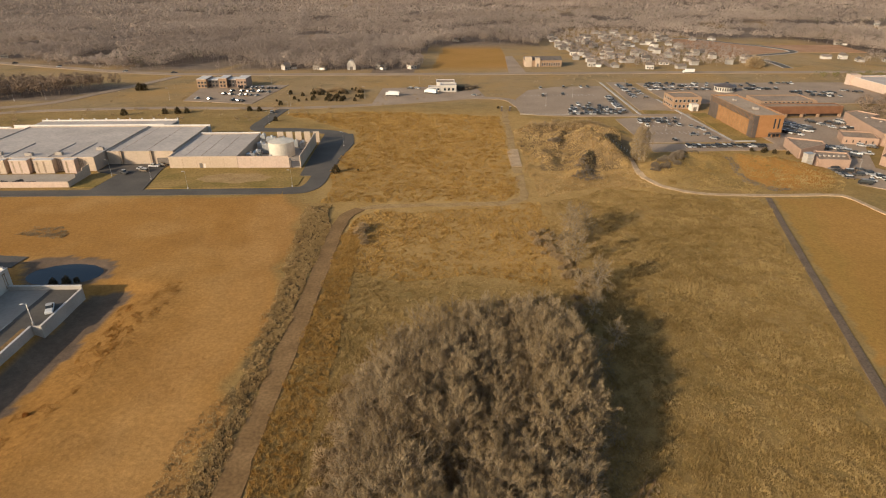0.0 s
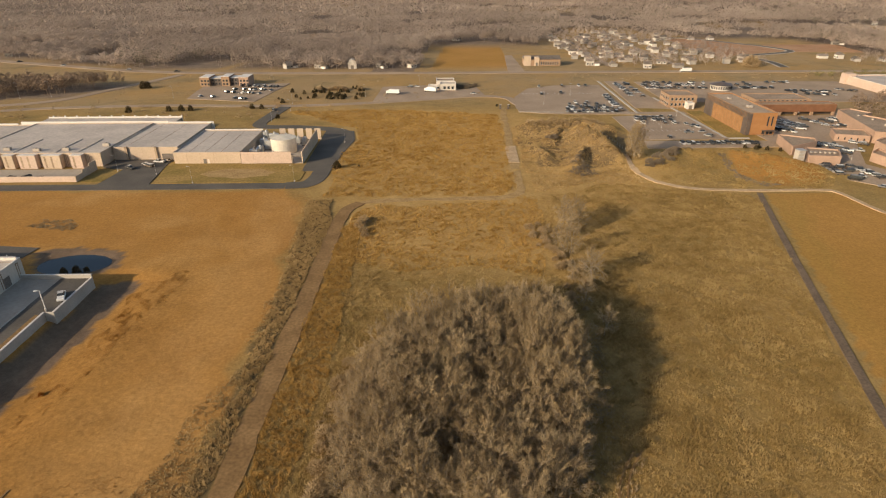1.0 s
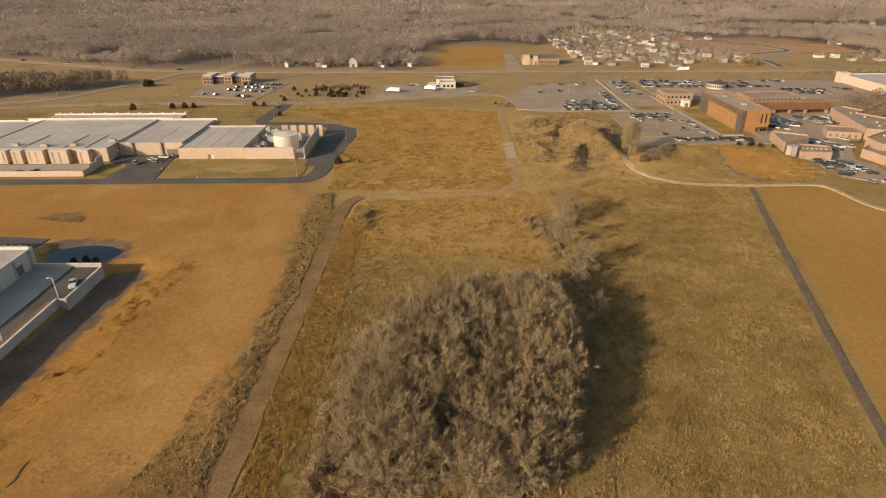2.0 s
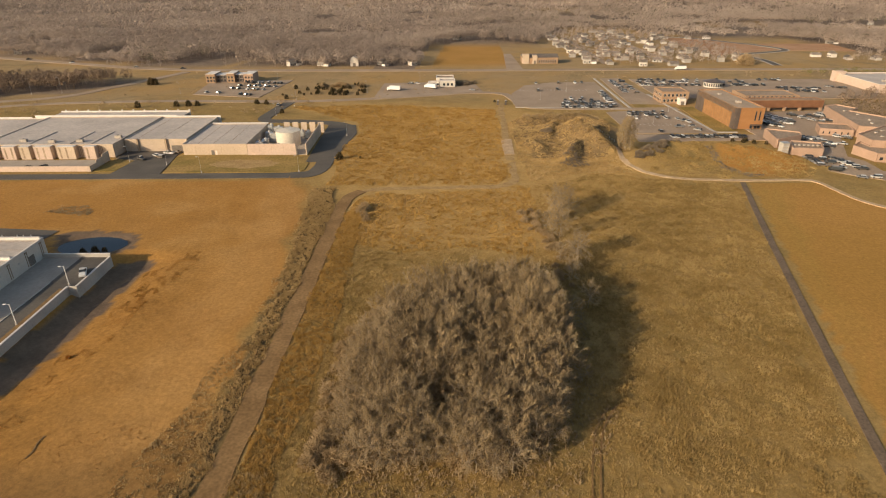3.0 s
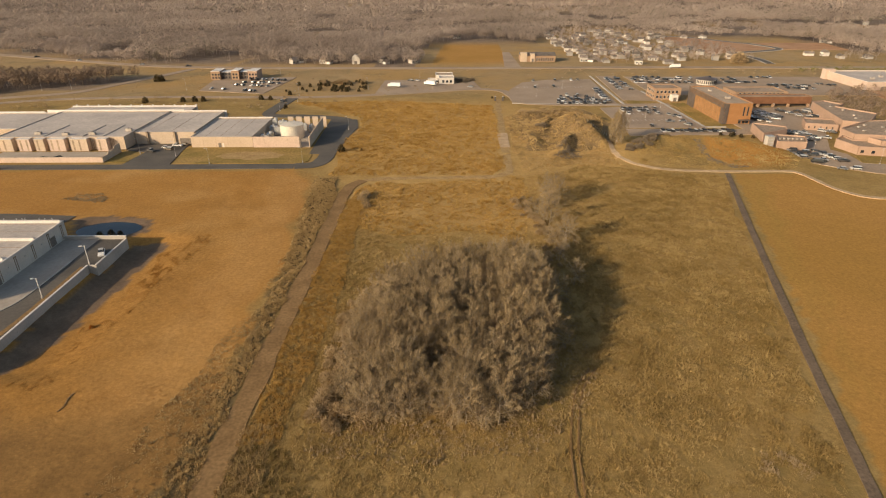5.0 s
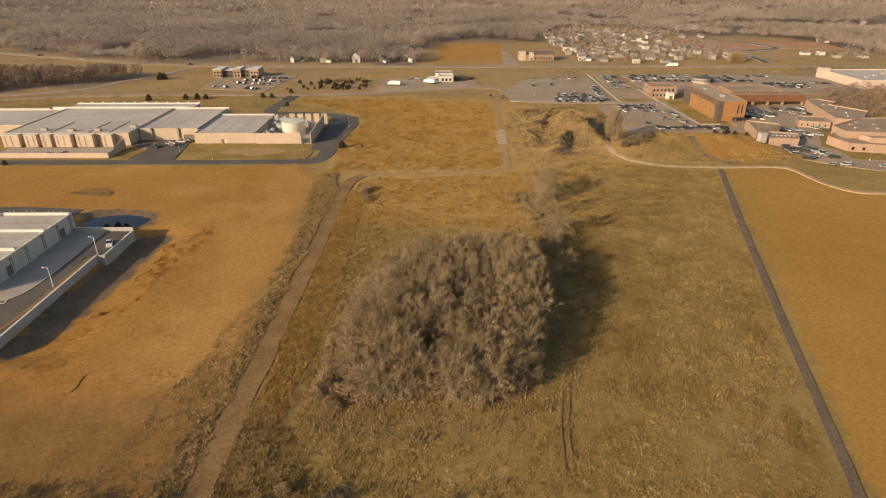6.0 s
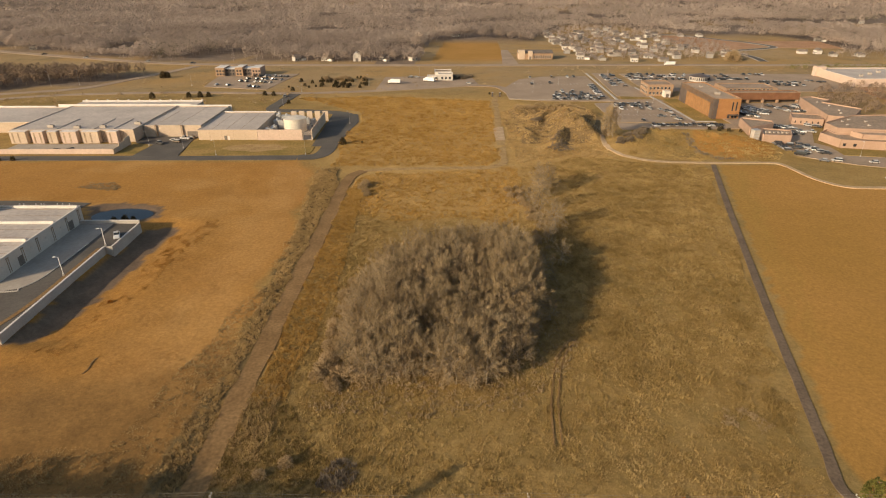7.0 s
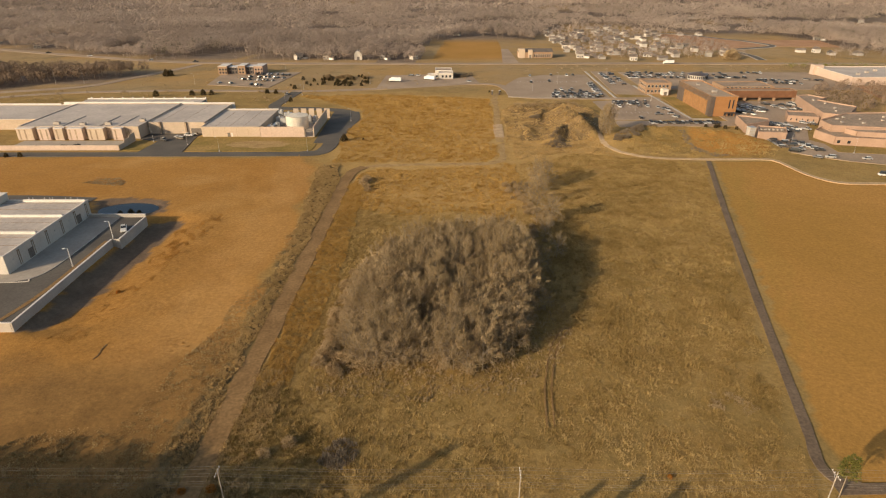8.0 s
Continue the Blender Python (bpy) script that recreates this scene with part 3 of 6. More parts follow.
road("lawn", prism([(-171.5, 308), (-162, 308), (-160, 325), (-171.5, 326)], -0.9, 0.03), "lawn", "small patch of green lawn by the dock", "lawn")
road("dry_basin", prism([(-102 + 17 * math.cos(a * 0.2618) * (1 + 0.08 * math.sin(a * 2.1)), 319 + 7 * math.sin(a * 0.2618) * (1 + 0.12 * math.cos(a * 1.7))) for a in range(24)], -0.9, 0.06), "track", "shallow dry basin of tan grass in a lawn", "lawn")
for poly, label in (([(49, 448), (124, 442), (127, 543), (90, 541), (66, 528), (52, 495)], "broad asphalt car park with curved edge"),
                    ([(108, 374), (160, 374), (156, 438), (108, 430)], "asphalt car park beside the office"),
                    ([(108, 356), (180, 358), (180, 370), (108, 372)], "asphalt lane with parked cars"),
                    ([(131, 455), (155, 452), (152, 560), (136, 560)], "narrow asphalt car park strip"),
                    ([(178, 325), (206, 326), (232, 376), (262, 408), (262, 432), (178, 425), (180, 372)], "asphalt yard among the office wings"),
                    ([(178, 326), (178, 318), (183, 302), (193, 294), (205, 286), (225, 278), (300, 270), (300, 290), (236, 296.5), (208, 302), (210, 318), (206, 326)], "worn asphalt lot below the office wings"),
                    ([(160, 475), (330, 470), (330, 552), (160, 556)], "asphalt car park behind the offices"),
                    ([(-194, 497), (-140, 484), (-130, 558), (-200, 560)], "asphalt car park of a clinic"),
                    ([(-53, 483), (-15, 488), (-15, 545), (-50, 540)], "asphalt lot beside a white building"),
                    ([(-15, 486), (30, 505), (26, 535), (-15, 545)], "asphalt apron of a white building"),
                    ([(60, 612), (76, 612), (76, 720), (68, 720)], "asphalt strip beside a hall")):
    road("pavement", prism(poly, -0.9, 0.065), "asphalt_old", label, "car park")


# ---- trees ----
def branch_tris(rng, base, tip, r0, r1, V, T, sides=3):
    d = tip - base
    d = d / (np.linalg.norm(d) + 1e-9)
    a = np.cross(d, (0.3, 0.5, 0.81))
    a /= np.linalg.norm(a) + 1e-9
    b = np.cross(d, a)
    k = len(V)
    for c, r in ((base, r0), (tip, r1)):
        for i in range(sides):
            t = 2 * math.pi * i / sides
            V.append(c + r * (math.cos(t) * a + math.sin(t) * b))
    for i in range(sides):
        j = (i + 1) % sides
        T.append((k + i, k + j, k + sides + j))
        T.append((k + i, k + sides + j, k + sides + i))


def bare_tree(seed, tall, spread, limbs=10, branches=6, shoots=5, twigs=9, width=0.026):
    """A leafless tree: tapered trunk, ascending limbs that fork into fans of branches, and fine pale twigs at the ends; two meshes."""
    rng = np.random.default_rng(seed)
    V, T, tv = [], [], []
    lean = rng.normal(0, 0.05, 2)
    r = tall * 0.013
    spine = [np.array((0.0, 0, -0.3))]
    for k in range(1, 5):
        z = tall * 0.72 * k / 4
        spine.append(np.array((lean[0] * z + rng.normal(0, 0.15), lean[1] * z + rng.normal(0, 0.15), z)))
    for k in range(4):
        branch_tris(rng, spine[k], spine[k + 1], r * (1 - k / 4.6), r * (1 - (k + 1) / 4.6), V, T, 5)
    for i in range(limbs):
        f = (i + rng.uniform(0, 1)) / limbs
        z = tall * (0.16 + 0.46 * f)
        k = min(3, int(z / (tall * 0.72) * 4))
        b = spine[k] + (spine[k + 1] - spine[k]) * (z / (tall * 0.72) * 4 - k)
        az = i * 2.4 + rng.uniform(-0.5, 0.5)
        out = spread * (1.0 - 0.5 * f) * rng.uniform(0.65, 1.0)
        tip = np.array((b[0] + math.cos(az) * out, b[1] + math.sin(az) * out, min(tall * 0.93, z + out * rng.uniform(0.35, 0.8) + tall * 0.2 * f)))
        mid = b * 0.55 + tip * 0.45 + np.array((math.cos(az), math.sin(az), -0.5)) * out * 0.16
        branch_tris(rng, b, mid, r * 0.5 * (1 - 0.4 * f), r * 0.33, V, T, 4)
        branch_tris(rng, mid, tip, r * 0.33, r * 0.1, V, T, 3)
        for j in range(branches):
            g = 0.2 + 0.8 * (j + rng.uniform(0, 1)) / branches
            q = b + (mid - b) * (2 * g) if g < 0.5 else mid + (tip - mid) * (2 * g - 1)
            away = q - np.array((lean[0] * tall * 0.5, lean[1] * tall * 0.5, tall * 0.46))
            d = away / (np.linalg.norm(away) + 0.4) + rng.normal(0, 0.38, 3) + np.array((0, 0, 0.1))
            d *= spread * rng.uniform(0.3, 0.55) / np.linalg.norm(d)
            branch_tris(rng, q, q + d, 0.055, 0.035, V, T, 3)
            for m in range(shoots):
                p = q + d * rng.uniform(0.25, 1.0)
                e = d / np.linalg.norm(d) + rng.normal(0, 0.42, 3) + np.array((0, 0, 0.15))
                e *= spread * rng.uniform(0.22, 0.42) / np.linalg.norm(e)
                branch_tris(rng, p, p + e, 0.03, 0.014, V, T, 3)
                st = p + e * rng.uniform(0.15, 1.0, (twigs, 1))
                d2 = e / np.linalg.norm(e) + rng.normal(0, 0.42, (twigs, 3)) + np.array((0, 0, 0.12))
                d2 *= spread * rng.uniform(0.14, 0.32, (twigs, 1)) / np.linalg.norm(d2, axis=1, keepdims=True)
                side = np.cross(rng.normal(0, 1, (twigs, 3)), d2)
                side *= width / (np.linalg.norm(side, axis=1, keepdims=True) + 1e-9)
                tv.append(np.stack([st - side, st + side, st + d2], 1).reshape(-1, 3))
    tv = np.concatenate(tv)
    return mesh_np("trunk", V, T, M["bark"]), mesh_np("crown", tv, np.arange(len(tv)).reshape(-1, 3), M["twigs"])


TREES = [bare_tree(40 + i, (12.0, 11.4, 12.6, 10.6, 12, 10.2, 11.5, 7.5)[i], (3.9, 3.4, 3.6, 3.2, 4.1, 3.0, 3.4, 2.6)[i]) for i in range(8)]


def plant(i, x, y, scale, turn, label, group, z=None):
    ob = thing("tree", x, y, zat(x, y) - 0.1 if z is None else z, turn, label, "tree", group)
    ob.scale = (scale, scale, scale)
    part("trunk", TREES[i][0], None, ob)
    part("crown", TREES[i][1], None, ob)
    return ob


rng = np.random.default_rng(3)
spots = []
tries = 0
while len(spots) < 292 and tries < 60000:
    tries += 1
    x, y = rng.uniform(-30, 32), rng.uniform(112, 192)
    if inside(COPSE, x, y) and all((x - a) ** 2 + (y - b) ** 2 > (7.0 if x > 14 and y > 140 else 9.0) for a, b in spots):
        if math.hypot((x + 4.5) / 2.8, (y - 130) / 9.0) < 1 or math.hypot((x - 9) / 2.0, (y - 128) / 3.5) < 1:
            continue
        spots.append((x, y))
for x, y in spots:
    edge = min(1.0, 0.55 + 0.04 * (x + 27)) if x < -15 else 1.0
    plant(int(rng.integers(0, 7)), x, y, rng.uniform(0.84, 1.04) * edge + (0.20 if x > 14 and y > 140 else 0.04), rng.uniform(0, 360), "leafless grey-brown tree in a dense copse", "copse trees")
for x, y, s, i in ((31, 169, 0.85, 4), (38.5, 179, 0.75, 4), (29.5, 145.5, 0.6, 6), (21, 129, 0.6, 7), (37, 196, 0.75, 6), (39, 202, 0.6, 7), (36, 209, 0.7, 3), (39, 228, 0.95, 0), (36, 236, 0.8, 5), (34, 246, 0.55, 7),
                   (38, 241, 0.6, 3), (42, 211, 0.85, 4), (41, 243, 1.0, 2), (37, 230, 0.6, 6), (32, 240, 0.5, 7), (44, 250, 1.1, 4), (46, 247, 1.0, 0), (42, 254, 0.95, 2), (41.5, 208, 1.05, 2), (94, 338, 1.5, 2), (96, 342, 1.5, 0), (97.5, 339, 1.35, 4), (93.5, 343, 1.4, 1), (95.5, 346, 1.5, 6)):
    tree = plant(i, x, y, s, 70 * i + x * 13, "lone leafless tree standing beside the copse" if y < 300 else "tall leafless tree beside the spoil mound", "lone trees")
    if y > 300:
        tree.scale = (0.62 * s, 0.62 * s, 1.0 * s)


# ---- far woods ----
def woodland(name, polys, holes, box4, step, rad, tall, pieces, seed, material, label, keep=None, grain=0.2):
    """Bare woods seen from far: each tree a short trunk and a crown of many small twig clumps, in one mesh."""
    rng = np.random.default_rng(seed)
    gx, gy = np.meshgrid(np.arange(box4[0], box4[1], step), np.arange(box4[2], box4[3], step))
    x, y = gx.ravel() + rng.uniform(-0.45, 0.45, gx.size) * step, gy.ravel() + rng.uniform(-0.45, 0.45, gx.size) * step
    jx, jy = jitter(x, y, 6, 25, 21)
    ok = np.zeros(len(x), bool)
    for p in polys:
        ok |= inside(p, jx, jy)
    kx, ky = jitter(x + rng.normal(0, 9, len(x)), y + rng.normal(0, 9, len(x)), 26, 70, 27)
    for p in holes:
        ok &= ~inside(p, kx, ky)
    ok &= (np.abs(x) < 0.80 * y + 60) & (vn(x, y, 40, 4) > 0.26)
    if keep is not None:
        ok &= keep(x, y)
    x, y = x[ok], y[ok]
    n = len(x)
    h = tall * (0.42 + 0.5 * vn(x, y, 70, 6) + 0.3 * vn(x, y, 28, 16) + rng.uniform(-0.12, 0.12, n))
    r = rad * (0.75 + rng.uniform(0, 0.5, n))
    u = rng.normal(0, 1, (n, pieces, 3))
    u /= np.linalg.norm(u, axis=2, keepdims=True)
    u[:, :, 2] = np.where(u[:, :, 2] < -0.8, -u[:, :, 2], u[:, :, 2])
    u *= rng.uniform(0.6, 1.0, (n, pieces, 1))
    c = np.stack([x, y, h * 0.62], 1)[:, None] + u * np.stack([r, r, h * 0.40], 1)[:, None]
    out = u + rng.normal(0, 0.3, (n, pieces, 3))
    a = np.cross(out, rng.normal(0, 1, (n, pieces, 3)))
    b = np.cross(out, a)
    size = (rad * grain) * rng.uniform(0.5, 1.2, (n, pieces, 1))
    a, b = a / np.linalg.norm(a, axis=2, keepdims=True) * size * 0.6, b / np.linalg.norm(b, axis=2, keepdims=True) * size * 1.3
    up = np.zeros_like(b)
    up[:, :, 2] = size[:, :, 0] * 0.5
    v = np.stack([c - a, c + a, c + b + up], 2).reshape(-1, 3)
    t = np.arange(len(v)).reshape(-1, 3)
    tr = np.stack([np.stack([x - 0.12, y, 0 * x - 0.2], 1), np.stack([x + 0.12, y, 0 * x - 0.2], 1), np.stack([x, y, h * 0.8], 1)], 1).reshape(-1, 3)
    v2, t2 = np.concatenate([v, tr]), np.concatenate([t, np.arange(len(tr)).reshape(-1, 3) + len(v)])
    me = mesh_np(name, v2, t2, material)
    tone = np.clip(rng.normal(0.5, 0.11, n) + 0.9 * (vn(x, y, 120, 14) - 0.5) + 0.5 * (vn(x, y, 45, 15) - 0.5), 0, 1).astype(np.float32)
    me.attributes.new("tone", "FLOAT", "FACE").data.foreach_set("value", np.concatenate([np.repeat(tone, pieces), tone]))
    return tagged(new(name, me), label, "woods", kind="stuff")


woodland("grove", [GROVE], [], (-560, -250, 430, 580), 6.0, 3.8, 14, 150, 9, M["brown_twigs"], "dense leafless brown grove beside a ramp road")
woodland("near_woods", [WOODS], CLEARINGS, (-700, 760, 420, 860), 9.5, 6.2, 15, 250, 5, M["hazed_twigs"], "leafless brown woods edging the highway", grain=0.12)
woodland("middle_woods", [WOODS], CLEARINGS, (-1000, 1000, 860, 1250), 11.5, 7.6, 15, 74, 6, M["hazed_twigs"], "wide leafless brown woodland", grain=0.15)
woodland("far_woods", [WOODS], CLEARINGS, (-1600, 1600, 1250, 2200), 16.0, 11.0, 16, 28, 7, M["hazed_twigs"], "distant leafless woodland fading to the skyline", grain=0.22)


# ---- building helpers ----
def slab(parent, name, face, u, v, w, h, at, depth, m, label=""):
    """A flat piece on a wall: face s/n/w/e, its middle u along the wall and its foot v, w wide, h high, standing depth proud of the wall plane at."""
    a, b = u - w / 2, u + w / 2
    d0, d1 = {"s": (at - depth, at + 0.02), "n": (at - 0.02, at + depth), "w": (at - depth, at + 0.02), "e": (at - 0.02, at + depth)}[face]
    bm = box(a, b, d0, d1, v, v + h) if face in "sn" else box(d0, d1, a, b, v, v + h)
    return part(name, bm, M[m], parent, label)


def window(parent, face, u, v, w, h, at, frame_m="metal_grey"):
    """A window: four-sided frame with its pane as a sub-part."""
    bm = bmesh.new()
    t = 0.12
    for a, b, c, d in ((u - w / 2, u + w / 2, v, v + t), (u - w / 2, u + w / 2, v + h - t, v + h), (u - w / 2, u - w / 2 + t, v + t, v + h - t), (u + w / 2 - t, u + w / 2, v + t, v + h - t)):
        o = 1 if face in "ne" else -1
        d0, d1 = sorted((at - 0.02 * o, at + 0.08 * o))
        box(*((a, b, d0, d1) if face in "sn" else (d0, d1, a, b)), c, d, bm)
    fr = part("window", bm, M[frame_m], parent)
    slab(fr, "pane", face, u, v + t, w - 2 * t, h - 2 * t, at, 0.03, "glass")


def walls(parent, x0, x1, y0, y1, z0, z1, m, thick=0.4):
    """Four walls butted end to end, as parts."""
    for b in ((x0, x1, y0, y0 + thick), (x0, x1, y1 - thick, y1), (x0, x0 + thick, y0 + thick, y1 - thick), (x1 - thick, x1, y0 + thick, y1 - thick)):
        part("wall", box(*b, z0, z1), M[m], parent)


def coping(parent, x0, x1, y0, y1, z1, m, thick=0.5, h=0.18):
    for b in ((x0 - 0.06, x1 + 0.06, y0 - 0.06, y0 + thick), (x0 - 0.06, x1 + 0.06, y1 - thick, y1 + 0.06), (x0 - 0.06, x0 + thick, y0 + thick, y1 - thick), (x1 - thick, x1 + 0.06, y0 + thick, y1 - thick)):
        part("coping", box(*b, z1, z1 + h), M[m], parent)


def block(parent, x0, x1, y0, y1, z0, z1, wall, roof, para=0.6, cap="parapet", thick=0.5, caph=0.18):
    """A flat-roofed volume: walls, a roof slab set below the parapet, and a coping."""
    walls(parent, x0, x1, y0, y1, z0, z1, wall, thick)
    part("roof", box(x0 + thick, x1 - thick, y0 + thick, y1 - thick, z1 - para - 0.3, z1 - para), M[roof], parent)
    coping(parent, x0, x1, y0, y1, z1, cap, thick + 0.05, caph)


def poly_block(parent, poly, z0, z1, wall, roof, cap="parapet"):
    """A flat-roofed volume on any plan: one wall and coping for each side, and a sunken roof."""
    n = len(poly)
    cx, cy = sum(p[0] for p in poly) / n, sum(p[1] for p in poly) / n
    part("roof", prism(poly, z1 - 0.9, z1 - 0.55), M[roof], parent)
    for (ax, ay), (bx, by) in zip(poly, poly[1:] + poly[:1]):
        d = math.hypot(bx - ax, by - ay)
        nx, ny = (by - ay) / d, -(bx - ax) / d
        if nx * ((ax + bx) / 2 - cx) + ny * ((ay + by) / 2 - cy) < 0:
            nx, ny = -nx, -ny
        for nm, o0, o1, a, b, m in (("wall", 0.02, 0.4, z0, z1, wall), ("coping", -0.05, 0.48, z1, z1 + 0.15, cap)):
            q = [(ax + nx * o1, ay + ny * o1), (bx + nx * o1, by + ny * o1), (bx + nx * o0, by + ny * o0), (ax + nx * o0, ay + ny * o0)]
            part(nm, prism(q, a, b), M[m], parent)


def roof_unit(x, y, z, w=2.2, d=1.8, h=1.3, turn=0.0):
    ob = thing("roof_unit", x, y, z, turn, "pale metal air-handling unit on a flat roof", "roof unit", "roof units")
    part("casing", box(-w / 2, w / 2, -d / 2, d / 2, 0.15, h, bevel=0.05), M["unit_grey"], ob)
    part("base", box(-w / 2 + 0.1, w / 2 - 0.1, -d / 2 + 0.1, d / 2 - 0.1, 0, 0.15), M["roof_dark"], ob)
    part("fan", tube(bmesh.new(), (0, 0, h), (0, 0, h + 0.18), min(w, d) * 0.33, min(w, d) * 0.33, 12), M["door_dark"], ob)
    return ob


# ---- warehouse with a long flat roof ----
wh = thing("warehouse", 0, 0, 0, 0, "huge flat-roofed tan precast warehouse with a pale grey roof", "warehouse")
block(wh, -241, -172.6, 331.5, 393, 0, 7.0, "precast", "roof_grey", 0.3, "roof_grey", 0.5, 0.08)
block(wh, -340, -241.6, 352, 393, 0, 6.2, "precast", "roof_grey", 0.3, "parapet", 0.5)
block(wh, -172, -139, 342.5, 393, 0, 6.6, "precast", "roof_grey", 0.3, "roof_grey", 0.5, 0.08)
block(wh, -138.4, -105, 335, 379, 0, 5.8, "precast", "roof_grey", 0.3, "roof_grey", 0.5, 0.08)
part("rear_parapet", box(-250, -164, 393.2, 393.9, 0, 7.9), M["parapet"], wh)
part("rear_parapet", box(-163.8, -137.5, 393.2, 393.9, 0, 7.4), M["parapet"], wh)
part("rear_parapet", box(-340, -252, 393.2, 393.9, 0, 6.9), M["parapet"], wh)
part("rear_parapet", box(-137.8, -105, 379.2, 379.8, 0, 6.3), M["parapet"], wh)
part("roof_step", box(-240, -160, 404, 404.6, 0, 8.2), M["parapet"], wh)
part("rear_roof", box(-240, -160, 394.1, 403.8, 7.0, 7.4), M["roof_grey"], wh)
for k in range(12):
    part("parapet_rib", box(-238 + 7 * k, -237.2 + 7 * k, 404.7, 405.3, 0, 8.7), M["parapet"], wh)
# the sawn front with its projecting dock bays
edges = [(-240, -231), (-228, -221.5), (-219, -214), (-211.5, -203), (-200, -191), (-186, -180.5)]
for k, (a, b) in enumerate(edges):
    part("bay", box(a, b, 328.2, 331.3, 0, 6.6), M["precast_pink" if k % 2 else "precast"], wh)
    part("bay_coping", box(a - 0.1, b + 0.1, 328.0, 331.3, 6.6, 6.8), M["parapet"], wh)
    for j in range(int((b - a) / 3.2)):
        x = a + 1.7 + 3.2 * j
        slab(wh, "recess", "s", x, 0.4, 0.9, 5.6, 328.2, 0.02, "roof_dark")
    for j in range(3):
        slab(wh, "louvre", "s", b + 0.5 + 0.8 * j, 0.5, 0.35, 5.6, 331.5, 0.12, "roof_dark")
for x in (-217, -196, -185):
    part("roof_ridge", box(x - 0.4, x + 0.4, 333, 358, 6.7, 6.95), M["roof_grey"], wh)
    part("ridge_cap", box(x + 0.52, x + 0.7, 333, 358, 6.7, 7.05), M["roof_grey"], wh)
for x, y in ((-206, 336), (-192, 337), (-222, 338), (-176, 345)):
    roof_unit(x, y, 6.7, 3.4, 1.8, 1.5)
for x in (-165, -150):
    part("pier", box(x - 0.5, x + 0.5, 341.6, 342.4, 0, 6.9), M["roof_dark"], wh)
slab(wh, "dock_door", "s", -144.5, 0.1, 6.0, 3.0, 342.5, 0.06, "door_dark")
dr = slab(wh, "door", "s", -123, 0, 1.6, 2.4, 335, 0.06, "door_dark")
slab(wh, "door_surround", "s", -121.2, 0, 0.9, 2.2, 335, 0.08, "parapet")
for k in range(1, 5):
    slab(wh, "panel_joint", "s", -138.4 + 6.7 * k, 0, 0.08, 5.8, 335, 0.012, "roof_dark")
for k in range(3):
    part("roof_seam", box(-131 + 8 * k, -130.8 + 8 * k, 336, 378, 5.48, 5.56), M["roof_dark"], wh)
for k in range(2):
    part("roof_seam", box(-166 + 13 * k, -165.8 + 13 * k, 344, 392, 6.28, 6.36), M["roof_dark"], wh)

sw = thing("screen_wall", 0, 0, 0, 0, "tan precast screen wall round a utility yard", "wall")
for k in range(4):
    part("panel", box(-104.6 + 6.3 * k, -98.36 + 6.3 * k, 334.4, 334.9, 0, 5.9), M["precast_pink"], sw)
for k in range(6):
    part("panel", box(-74.2, -73.7, 334 + 7 * k, 340.95 + 7 * k, 0, 6.1 + 0.12 * k), M["precast"], sw)
for k in range(5):
    part("fin", box(-96 + 5 * k, -92.6 + 5 * k, 380, 380.5, 0, 6.2), M["precast"], sw)
part("post", box(-79.3, -78.6, 334.2, 335.1, 0, 4.2), M["door_dark"], sw)
part("rail", box(-78.6, -74.3, 334.5, 334.62, 3.4, 3.8), M["door_dark"], sw)

tk = thing("storage_tank", -88, 356, 0, 0, "round cream-painted steel storage tank with a flat cone roof", "tank")
part("shell", tube(bmesh.new(), (0, 0, 0), (0, 0, 7.6), 6.6, 6.6, 40), M["tank_paint"], tk)
part("roof", tube(bmesh.new(), (0, 0, 7.62), (0, 0, 8.2), 6.75, 0.4, 40), M["tank_paint"], tk)
for z in (2.5, 5.0):
    part("ring", tube(bmesh.new(), (0, 0, z), (0, 0, z + 0.12), 6.68, 6.68, 40, False), M["tank_paint"], tk)
part("ladder", box(-6.9, -6.62, -0.3, 0.3, 0, 8.0), M["metal_grey"], tk)
for x, y, w, d, h in ((-101, 345, 4, 3, 4.4), (-100, 352, 3, 5, 3.6), (-97, 360, 4, 3, 5.2), (-101.5, 366, 3.5, 3.5, 4.2), (-97, 371, 5, 3, 5.8), (-95.5, 340, 2.5, 2.5, 3.2), (-91, 373, 3, 3, 4.6), (-84, 371, 3, 3, 3.5), (-79.5, 368, 2.5, 4, 3.8), (-91, 343, 3, 2.5, 3.0), (-102, 373.5, 2.6, 3, 6.4)):
    cu = thing("cooling_unit", x, y, 0, 0, "grey metal process cooling unit in a walled yard", "cooling unit", "yard plant")
    part("casing", box(-w / 2, w / 2, -d / 2, d / 2, 0.4, h, bevel=0.1), M["metal_grey"], cu)
    part("skid", box(-w / 2 - 0.1, w / 2 + 0.1, -d / 2 - 0.1, d / 2 + 0.1, 0, 0.4), M["door_dark"], cu)
    part("flue", tube(bmesh.new(), (0.4, 0, h), (0.4, 0, h + 0.9), 0.7, 0.6, 12), M["door_dark" if int(w) == 4 else "metal_grey"], cu)
road("pavement", prism([(-104.5, 335), (-74.3, 335), (-74.3, 379), (-104.5, 379)], -0.9, 0.05), "concrete_yard", "concrete floor of a walled utility yard", "pavement")

